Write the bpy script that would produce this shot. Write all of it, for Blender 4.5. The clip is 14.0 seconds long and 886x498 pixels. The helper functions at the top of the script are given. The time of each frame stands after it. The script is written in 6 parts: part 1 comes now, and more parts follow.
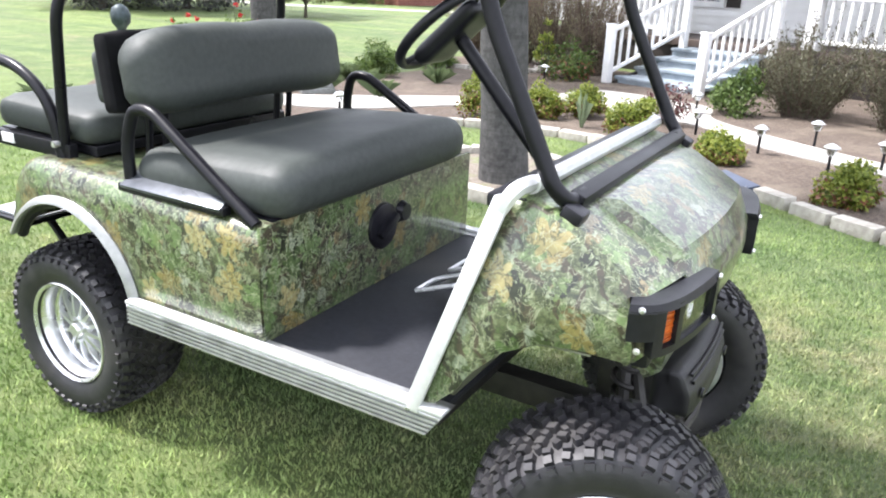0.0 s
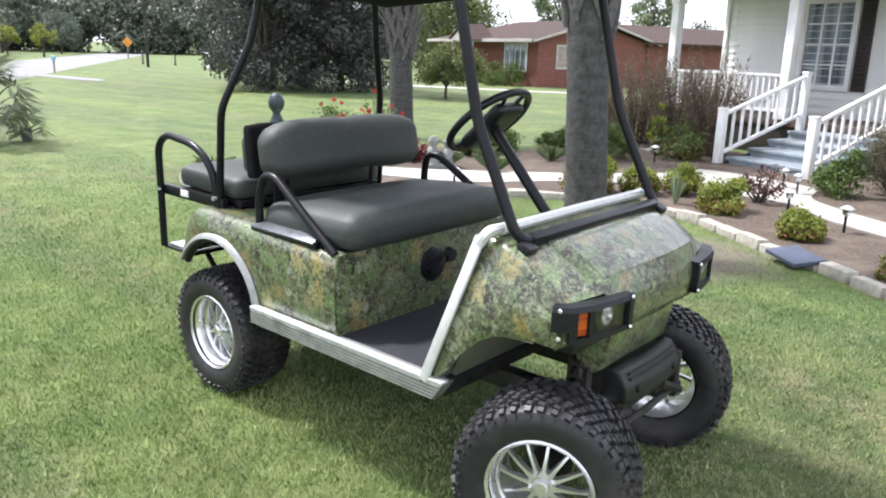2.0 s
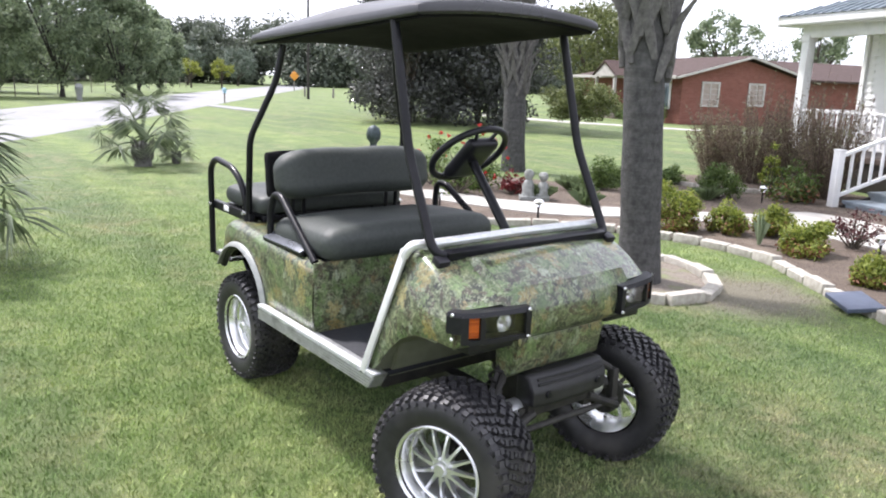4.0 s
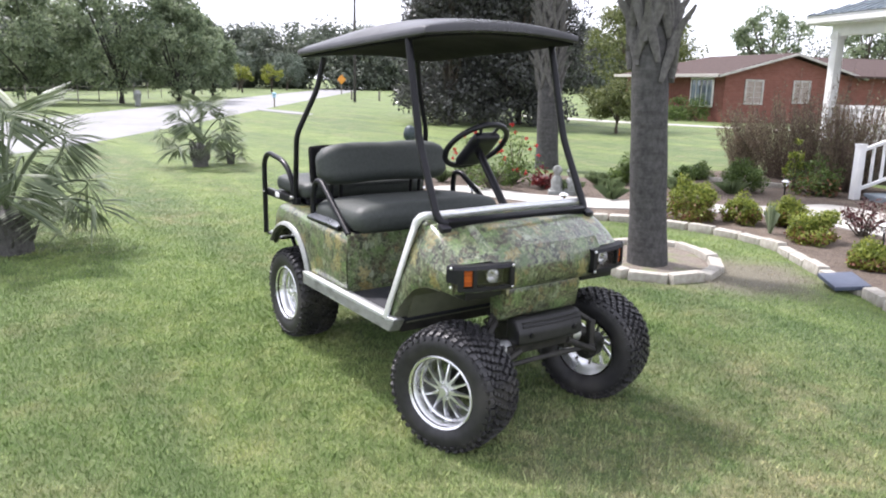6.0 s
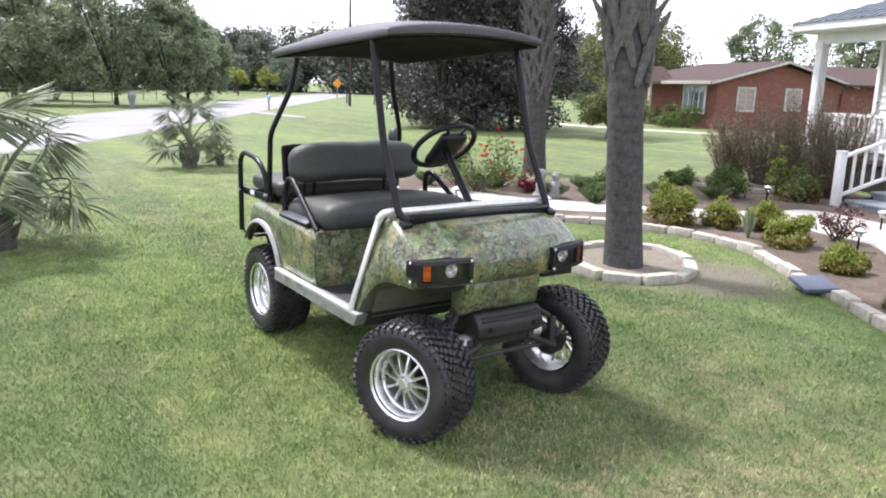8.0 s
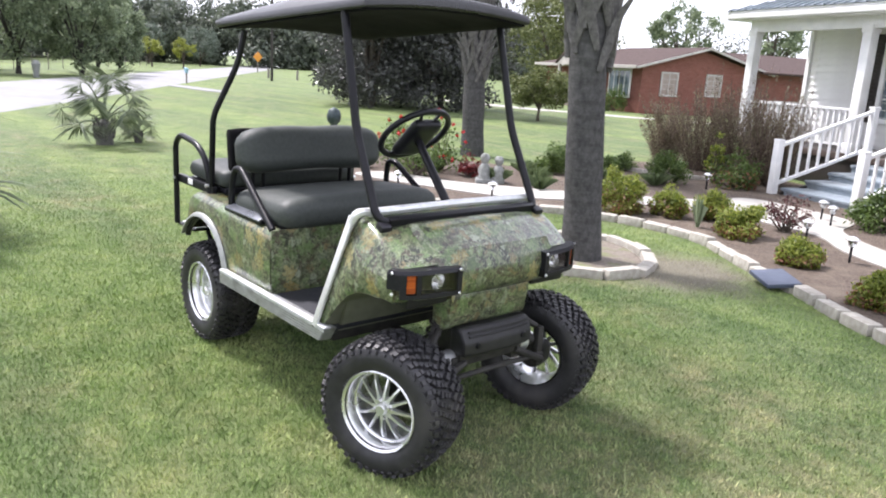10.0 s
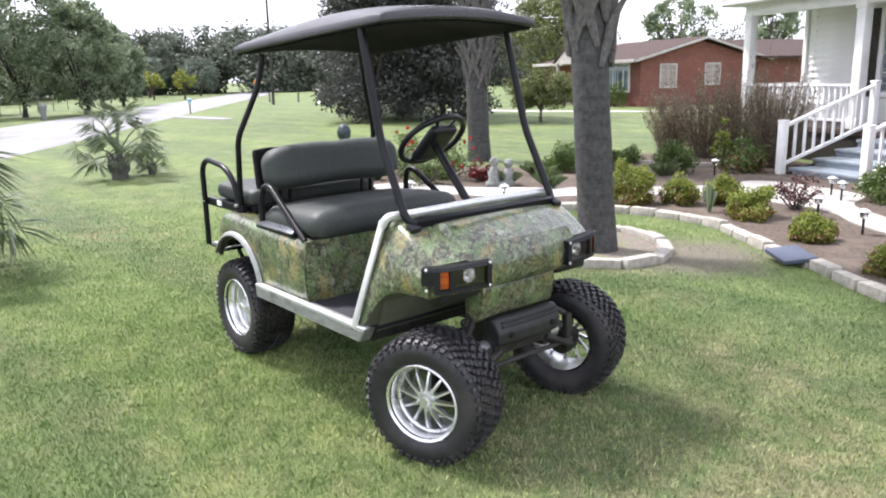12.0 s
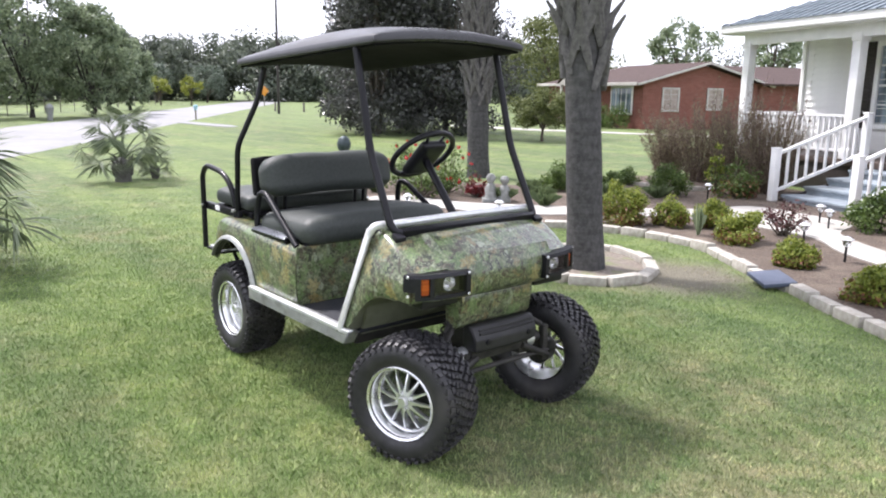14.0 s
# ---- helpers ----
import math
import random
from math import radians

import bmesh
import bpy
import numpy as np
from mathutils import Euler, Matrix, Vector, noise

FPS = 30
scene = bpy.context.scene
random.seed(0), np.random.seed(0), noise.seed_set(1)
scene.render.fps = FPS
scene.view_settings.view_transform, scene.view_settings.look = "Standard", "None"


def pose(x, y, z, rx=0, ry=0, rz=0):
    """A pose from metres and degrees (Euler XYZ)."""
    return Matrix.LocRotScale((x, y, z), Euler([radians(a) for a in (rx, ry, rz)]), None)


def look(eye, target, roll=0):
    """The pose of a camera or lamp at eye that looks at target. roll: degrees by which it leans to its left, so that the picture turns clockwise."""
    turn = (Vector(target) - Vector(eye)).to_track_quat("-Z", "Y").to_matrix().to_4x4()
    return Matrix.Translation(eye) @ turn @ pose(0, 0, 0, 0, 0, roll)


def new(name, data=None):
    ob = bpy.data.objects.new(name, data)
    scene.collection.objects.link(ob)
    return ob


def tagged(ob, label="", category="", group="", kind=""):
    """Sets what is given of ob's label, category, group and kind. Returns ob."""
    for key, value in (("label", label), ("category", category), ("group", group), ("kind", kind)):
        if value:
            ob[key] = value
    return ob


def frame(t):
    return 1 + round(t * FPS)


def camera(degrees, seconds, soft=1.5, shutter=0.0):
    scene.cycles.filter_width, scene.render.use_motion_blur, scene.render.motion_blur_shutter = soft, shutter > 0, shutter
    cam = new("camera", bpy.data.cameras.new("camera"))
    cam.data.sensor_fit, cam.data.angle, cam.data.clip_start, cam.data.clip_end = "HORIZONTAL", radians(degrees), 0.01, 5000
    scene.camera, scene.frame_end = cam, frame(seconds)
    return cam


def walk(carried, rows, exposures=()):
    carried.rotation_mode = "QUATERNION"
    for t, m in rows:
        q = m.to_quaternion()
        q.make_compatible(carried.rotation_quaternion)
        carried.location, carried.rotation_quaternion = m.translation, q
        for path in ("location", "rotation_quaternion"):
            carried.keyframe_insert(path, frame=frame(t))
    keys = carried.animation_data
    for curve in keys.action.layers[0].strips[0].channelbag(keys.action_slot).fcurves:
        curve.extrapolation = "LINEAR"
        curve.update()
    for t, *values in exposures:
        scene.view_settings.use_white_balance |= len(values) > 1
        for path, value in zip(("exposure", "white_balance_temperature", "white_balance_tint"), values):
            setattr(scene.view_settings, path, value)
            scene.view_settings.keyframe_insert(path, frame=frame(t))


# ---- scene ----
cam = camera(60.5, 14.0, soft=2.0)
PATH = [
    (0, (1.878, -1.674, 1.351), (0.976, -0.022, 0.673), 2.3),
    (0.1, (1.913, -1.814, 1.413), (0.992, -0.141, 0.819), 1.9),
    (0.5, (1.958, -1.998, 1.48), (1.02, -0.338, 0.875), -0.0),
    (1, (2.183, -2.022, 1.468), (1.088, -0.432, 0.943), 0.1),
    (1.5, (2.429, -2.036, 1.479), (1.228, -0.5, 1.033), -2.1),
    (2, (2.596, -2.126, 1.475), (1.362, -0.634, 0.972), 1.7),
    (2.5, (2.777, -2.105, 1.488), (1.462, -0.695, 0.957), 2.8),
    (2.7, (2.869, -2.064, 1.481), (1.464, -0.738, 0.963), 4.6),
    (4.8, (3.63, -1.885, 1.551), (2.069, -0.703, 1.143), 1.0),
    (5, (3.694, -1.891, 1.55), (2.114, -0.74, 1.13), 0.7),
    (5.5, (3.863, -1.99, 1.546), (2.306, -0.791, 1.175), -0.7),
    (6, (4.04, -2.19, 1.549), (2.448, -1.059, 1.118), 1.3),
    (6.5, (4.206, -2.187, 1.53), (2.594, -1.095, 1.072), 1.5),
    (7, (4.261, -2.153, 1.532), (2.666, -1.032, 1.086), 1.1),
    (7.2, (4.272, -2.176, 1.538), (2.663, -1.065, 1.113), 0.9),
    (9.3, (3.837, -2.0, 1.527), (2.313, -0.78, 1.092), 2.5),
    (9.5, (3.773, -2.018, 1.527), (2.286, -0.767, 1.052), 1.0),
    (9.8, (3.756, -2.046, 1.55), (2.358, -0.689, 1.098), 3.1),
    (10, (3.703, -2.055, 1.539), (2.253, -0.758, 1.075), 3.4),
    (10.5, (3.745, -2.038, 1.538), (2.297, -0.737, 1.081), 2.7),
    (11, (3.805, -2.018, 1.522), (2.292, -0.799, 1.049), 2.0),
    (11.5, (3.83, -2.081, 1.533), (2.271, -0.894, 1.133), 0.8),
    (12, (3.779, -2.213, 1.523), (2.304, -0.935, 1.083), -1.3),
    (12.5, (3.84, -2.273, 1.544), (2.359, -0.992, 1.138), 2.7),
    (13, (3.926, -2.271, 1.534), (2.427, -1.016, 1.112), 2.4),
    (13.5, (3.955, -2.279, 1.542), (2.447, -1.031, 1.135), 0.9),
    (14, (3.958, -2.27, 1.538), (2.477, -0.987, 1.136), 0.8),
]
walk(cam, [(t, look(eye, target, roll)) for t, eye, target, roll in PATH], exposures=[(0.0, 1.08, 6230, 15), (0.5, 0.92, 6230, 15), (1.0, 0.68, 6230, 15), (1.5, 0.60, 6230, 15), (2.5, 0.54, 6230, 15), (5.0, 0.59, 6260, 19), (6.5, 0.52, 6260, 19), (9.5, 0.54, 6260, 19), (11.5, 0.60, 6260, 19), (13.0, 0.52, 6260, 19), (14.0, 0.52, 6260, 19)])

# ---- world, sun, exposure ----
SUN_DIR = Vector((-0.56, -0.17, 1.0)).normalized()      # from the place towards the sun
world = bpy.data.worlds.new("hazy_sky")
scene.world = world
world.use_nodes = True
wn, wl = world.node_tree.nodes, world.node_tree.links
sky = wn.new("ShaderNodeTexSky")
sky.sky_type, sky.sun_disc = "NISHITA", False
sky.sun_elevation = math.asin(SUN_DIR.z)
sky.sun_rotation = math.atan2(SUN_DIR.x, SUN_DIR.y)
sky.air_density, sky.dust_density, sky.ozone_density = 1.0, 4.0, 1.0
haze = wn.new("ShaderNodeMix")
haze.data_type = "RGBA"
haze.inputs[0].default_value = 0.8
haze.inputs[7].default_value = (15.0, 15.6, 16.6, 1)    # thin bright cloud over the whole sky
wl.new(sky.outputs[0], haze.inputs[6])
wl.new(haze.outputs[2], wn["Background"].inputs[0])
wn["Background"].inputs[1].default_value = 0.094
sun = new("sun", bpy.data.lights.new("sun", "SUN"))
sun.data.energy, sun.data.angle, sun.data.color = 5.0, radians(6), (1.0, 0.965, 0.91)
sun.matrix_world = look(SUN_DIR * 60, (0, 0, 0))
scene.view_settings.exposure = 0.42

# ---- materials ----
def material(name, rough=0.6, metal=0.0, spec=0.5, coat=0.0):
    m = bpy.data.materials.new(name)
    m.use_nodes = True
    b = m.node_tree.nodes["Principled BSDF"]
    b.inputs["Roughness"].default_value = rough
    b.inputs["Metallic"].default_value = metal
    b.inputs["Specular IOR Level"].default_value = spec
    b.inputs["Coat Weight"].default_value = coat
    b.inputs["Coat Roughness"].default_value = 0.12
    return m, m.node_tree.nodes, m.node_tree.links, b


def coords(n, kind="Object"):
    return n.new("ShaderNodeTexCoord").outputs[kind]


def mapped(n, l, src, scale=(1, 1, 1), loc=(0, 0, 0), rot=(0, 0, 0)):
    mp = n.new("ShaderNodeMapping")
    mp.inputs["Scale"].default_value, mp.inputs["Location"].default_value, mp.inputs["Rotation"].default_value = scale, loc, rot
    l.new(src, mp.inputs[0])
    return mp.outputs[0]


def noise_tex(n, l, src, scale, detail=4.0, rough=0.55, distort=0.0):
    t = n.new("ShaderNodeTexNoise")
    t.inputs["Scale"].default_value, t.inputs["Detail"].default_value = scale, detail
    t.inputs["Roughness"].default_value, t.inputs["Distortion"].default_value = rough, distort
    l.new(src, t.inputs["Vector"])
    return t.outputs["Fac"]


def ramp(n, l, fac, stops, interp="LINEAR"):
    r = n.new("ShaderNodeValToRGB")
    r.color_ramp.interpolation = interp
    el = r.color_ramp.elements
    while len(el) < len(stops):
        el.new(0.5)
    for e, (p, c) in zip(el, stops):
        e.position, e.color = p, ((*c, 1) if len(c) == 3 else c)
    l.new(fac, r.inputs[0])
    return r.outputs[0]


def step_up(n, l, fac, lo, hi):
    r = n.new("ShaderNodeMapRange")
    r.inputs[1].default_value, r.inputs[2].default_value = lo, hi
    l.new(fac, r.inputs[0])
    return r.outputs[0]


def mixed(n, l, fac, a, b, mode="MIX"):
    x = n.new("ShaderNodeMix")
    x.data_type, x.blend_type = "RGBA", mode
    for sock, v in ((x.inputs[0], fac), (x.inputs[6], a), (x.inputs[7], b)):
        if isinstance(v, (int, float)):
            sock.default_value = v
        elif isinstance(v, tuple):
            sock.default_value = (*v, 1) if len(v) == 3 else v
        else:
            l.new(v, sock)
    return x.outputs[2]


def calc(n, l, op, a, b=0.0):
    x = n.new("ShaderNodeMath")
    x.operation = op
    for sock, v in ((x.inputs[0], a), (x.inputs[1], b)):
        if isinstance(v, (int, float)):
            sock.default_value = v
        else:
            l.new(v, sock)
    return x.outputs[0]


def bumped(n, l, b, height, strength=0.3, dist=0.005):
    x = n.new("ShaderNodeBump")
    x.inputs["Strength"].default_value, x.inputs["Distance"].default_value = strength, dist
    l.new(height, x.inputs["Height"])
    l.new(x.outputs[0], b.inputs["Normal"])


def worn(name, c1, c2, scale=20, rough=0.6, metal=0.0, spec=0.5, bump=0.15, bscale=200, dist=0.002, coat=0.0, big=2.5, dirt=None):
    """A plain surface in two close tones, with a slow stain and a fine grain."""
    m, n, l, b = material(name, rough, metal, spec, coat)
    co = coords(n)
    f = noise_tex(n, l, co, scale, 6)
    col = ramp(n, l, f, [(0.3, c1), (0.7, c2)])
    s = noise_tex(n, l, co, big, 3)
    if dirt:
        col = mixed(n, l, step_up(n, l, s, 0.5, 0.75), col, dirt)
    l.new(col, b.inputs["Base Color"])
    r = n.new("ShaderNodeMapRange")
    r.inputs[1].default_value, r.inputs[2].default_value = 0.3, 0.7
    r.inputs[3].default_value, r.inputs[4].default_value = max(0.03, rough - 0.1), min(1, rough + 0.1)
    l.new(s, r.inputs[0])
    l.new(r.outputs[0], b.inputs["Roughness"])
    bumped(n, l, b, noise_tex(n, l, co, bscale, 3), bump, dist)
    return m


def camo_material():
    """Printed woodland film: bark and twigs under layers of green, pale and rust oak leaves, under a clear coat."""
    m, n, l, b = material("camouflage_film", 0.30, 0.0, 0.5, 0.65)
    co = coords(n)
    warp = n.new("ShaderNodeTexNoise")
    warp.inputs["Scale"].default_value, warp.inputs["Detail"].default_value = 22, 3
    l.new(co, warp.inputs["Vector"])
    add = n.new("ShaderNodeVectorMath")
    add.operation = "MULTIPLY_ADD"
    add.inputs[1].default_value = (0.07, 0.07, 0.07)
    l.new(warp.outputs["Color"], add.inputs[0])
    l.new(co, add.inputs[2])
    fine = n.new("ShaderNodeTexNoise")
    fine.inputs["Scale"].default_value, fine.inputs["Detail"].default_value = 75, 2
    l.new(co, fine.inputs["Vector"])
    add2 = n.new("ShaderNodeVectorMath")
    add2.operation = "MULTIPLY_ADD"
    add2.inputs[1].default_value = (0.030, 0.030, 0.030)
    l.new(fine.outputs["Color"], add2.inputs[0])
    l.new(add.outputs[0], add2.inputs[2])
    wco = add2.outputs[0]
    ground = ramp(n, l, noise_tex(n, l, co, 34, 5, 0.7, 0.8),
                  [(0.34, (0.022, 0.026, 0.014)), (0.45, (0.06, 0.072, 0.032)), (0.54, (0.12, 0.14, 0.066)), (0.66, (0.20, 0.22, 0.13))])
    # twigs
    w = n.new("ShaderNodeTexWave")
    w.inputs["Scale"].default_value, w.inputs["Distortion"].default_value, w.inputs["Detail"].default_value = 5.5, 14, 3
    l.new(mapped(n, l, co, (1, 1, 1.2), rot=(0.6, 0.4, 0.3)), w.inputs["Vector"])
    col = mixed(n, l, step_up(n, l, w.outputs["Fac"], 0.82, 0.9), ground, (0.055, 0.042, 0.026))

    def leaves(scale, cut, seed, col, colours, stretch=(1, 1, 1)):
        v = n.new("ShaderNodeTexVoronoi")
        v.inputs["Scale"].default_value, v.inputs["Randomness"].default_value = scale, 1.0
        l.new(mapped(n, l, wco, stretch, (seed, seed * 0.7, seed * 1.3), (seed, 0.5, seed)), v.inputs["Vector"])
        sep = n.new("ShaderNodeSeparateColor")
        l.new(v.outputs["Color"], sep.inputs[0])
        pick = step_up(n, l, sep.outputs[0], cut, cut + 0.01)
        blob = step_up(n, l, v.outputs["Distance"], 0.47, 0.40)
        tone = ramp(n, l, sep.outputs[1], [(i / max(1, len(colours) - 1), c) for i, c in enumerate(colours)])
        shade = mixed(n, l, step_up(n, l, noise_tex(n, l, co, 130, 2), 0.35, 0.65), mixed(n, l, 1.0, tone, (0.55, 0.55, 0.5), "MULTIPLY"), tone)
        return mixed(n, l, calc(n, l, "MULTIPLY", pick, blob), col, shade)

    col = leaves(19, 0.42, 1.7, col, [(0.045, 0.07, 0.022), (0.125, 0.18, 0.058), (0.21, 0.265, 0.125)])
    col = leaves(28, 0.78, 4.1, col, [(0.27, 0.31, 0.21), (0.16, 0.20, 0.12), (0.36, 0.39, 0.30)], (1, 1, 0.6))
    col = leaves(20, 0.82, 7.9, col, [(0.20, 0.15, 0.07), (0.26, 0.21, 0.11), (0.15, 0.105, 0.045)])
    col = leaves(29, 0.58, 2.6, col, [(0.012, 0.015, 0.008), (0.032, 0.036, 0.02)], (1, 1, 0.45))
    col = leaves(66, 0.76, 5.2, col, [(0.15, 0.20, 0.085), (0.28, 0.31, 0.22)], (0.7, 1, 1))
    col = mixed(n, l, 1.0, col, (0.92, 0.92, 0.92), "MULTIPLY")
    col = mixed(n, l, 0.04, col, (0.11, 0.13, 0.085))
    # lobed oak leaves, printed on the skin: u runs along the cart, v up and across
    sp = n.new("ShaderNodeSeparateXYZ")
    l.new(co, sp.inputs[0])
    uv_side, uv_top = n.new("ShaderNodeCombineXYZ"), n.new("ShaderNodeCombineXYZ")
    l.new(sp.outputs[0], uv_side.inputs[0])
    l.new(sp.outputs[2], uv_side.inputs[1])
    l.new(calc(n, l, "ADD", sp.outputs[1], 5.0), uv_top.inputs[0])
    l.new(calc(n, l, "SUBTRACT", sp.outputs[0], sp.outputs[2]), uv_top.inputs[1])
    facing = n.new("ShaderNodeSeparateXYZ")
    l.new(coords(n, "Normal"), facing.inputs[0])
    sideways = step_up(n, l, calc(n, l, "ABSOLUTE", facing.outputs[1]), 0.60, 0.601)
    uv = n.new("ShaderNodeMix")
    uv.data_type = "VECTOR"
    l.new(sideways, uv.inputs[0])
    l.new(uv_top.outputs[0], uv.inputs[4])
    l.new(uv_side.outputs[0], uv.inputs[5])

    def oak(scale, size, cut, seed, col, colours):
        v = n.new("ShaderNodeTexVoronoi")
        v.voronoi_dimensions = "2D"
        v.inputs["Scale"].default_value = scale
        src = mapped(n, l, uv.outputs[1], (1, 1, 1), (seed, seed * 1.7, 0))
        l.new(src, v.inputs["Vector"])
        away = n.new("ShaderNodeVectorMath")
        away.operation = "SUBTRACT"
        l.new(src, away.inputs[0])
        l.new(v.outputs["Position"], away.inputs[1])
        q = n.new("ShaderNodeSeparateXYZ")
        l.new(away.outputs[0], q.inputs[0])
        sep = n.new("ShaderNodeSeparateColor")
        l.new(v.outputs["Color"], sep.inputs[0])
        ang = calc(n, l, "ADD", calc(n, l, "ARCTAN2", q.outputs[1], q.outputs[0]), calc(n, l, "MULTIPLY", sep.outputs[2], 6.283))
        ln = n.new("ShaderNodeVectorMath")
        ln.operation = "LENGTH"
        l.new(away.outputs[0], ln.inputs[0])
        lobes = calc(n, l, "ADD", 0.50, calc(n, l, "MULTIPLY", calc(n, l, "ABSOLUTE", calc(n, l, "COSINE", calc(n, l, "MULTIPLY", ang, 3.5))), 0.50))
        form = calc(n, l, "MULTIPLY", lobes, calc(n, l, "ADD", 0.62, calc(n, l, "MULTIPLY", calc(n, l, "ABSOLUTE", calc(n, l, "COSINE", ang)), 0.38)))
        rough_edge = calc(n, l, "ADD", ln.outputs["Value"], calc(n, l, "MULTIPLY", noise_tex(n, l, co, 60, 2), size * 0.35))
        inside = step_up(n, l, calc(n, l, "SUBTRACT", calc(n, l, "MULTIPLY", form, size), rough_edge), -size * 0.16, -size * 0.08)
        pick = step_up(n, l, sep.outputs[0], cut, cut + 0.01)
        tone = ramp(n, l, sep.outputs[1], [(i / max(1, len(colours) - 1), c) for i, c in enumerate(colours)])
        tone = mixed(n, l, step_up(n, l, noise_tex(n, l, co, 55, 3), 0.35, 0.7), mixed(n, l, 1.0, tone, (0.6, 0.6, 0.55), "MULTIPLY"), tone)
        return mixed(n, l, calc(n, l, "MULTIPLY", calc(n, l, "MULTIPLY", pick, inside), 0.8), col, tone)

    col = oak(11.5, 0.056, 0.55, 3.3, col, [(0.10, 0.165, 0.05), (0.16, 0.24, 0.09), (0.075, 0.12, 0.04)])
    col = oak(10.0, 0.056, 0.77, 8.1, col, [(0.36, 0.285, 0.10), (0.27, 0.20, 0.065), (0.40, 0.35, 0.17)])
    twig = noise_tex(n, l, co, 17, 3, 0.6, 1.6)
    line = step_up(n, l, calc(n, l, "ABSOLUTE", calc(n, l, "SUBTRACT", twig, 0.5)), 0.030, 0.012)
    col = mixed(n, l, calc(n, l, "MULTIPLY", line, 0.62), col, (0.022, 0.026, 0.014))
    twig = noise_tex(n, l, mapped(n, l, co, loc=(3.1, 1.7, 0.4)), 26, 3, 0.6, 1.2)
    line = step_up(n, l, calc(n, l, "ABSOLUTE", calc(n, l, "SUBTRACT", twig, 0.5)), 0.022, 0.008)
    col = mixed(n, l, calc(n, l, "MULTIPLY", line, 0.5), col, (0.34, 0.36, 0.24))
    col = mixed(n, l, 1.0, col, (0.97, 1.0, 0.98), "MULTIPLY")          # faded print
    l.new(col, b.inputs["Base Color"])
    r = step_up(n, l, noise_tex(n, l, co, 3, 3), 0.2, 0.8)
    rr = n.new("ShaderNodeMapRange")
    rr.inputs[3].default_value, rr.inputs[4].default_value = 0.26, 0.42
    l.new(r, rr.inputs[0])
    l.new(rr.outputs[0], b.inputs["Roughness"])
    return m


def leaf_material(name, dark, light, through_amount=0.25, rough=0.5, tip=None):
    m, n, l, b = material(name, rough, 0, 0.4)
    geo = n.new("ShaderNodeNewGeometry")
    rnd = geo.outputs["Random Per Island"]
    stops = [(0.0, dark), (0.75, light)] + ([(0.97, tip)] if tip else [])
    col = ramp(n, l, rnd, stops)
    patch = noise_tex(n, l, coords(n), 3.0, 3)
    col = mixed(n, l, step_up(n, l, patch, 0.3, 0.7), mixed(n, l, 1.0, col, (0.7, 0.72, 0.7), "MULTIPLY"), col)
    l.new(col, b.inputs["Base Color"])
    tr = n.new("ShaderNodeBsdfTranslucent")
    l.new(col, tr.inputs[0])
    mx = n.new("ShaderNodeMixShader")
    mx.inputs[0].default_value = through_amount
    l.new(b.outputs[0], mx.inputs[1])
    l.new(tr.outputs[0], mx.inputs[2])
    l.new(mx.outputs[0], n["Material Output"].inputs[0])
    return m


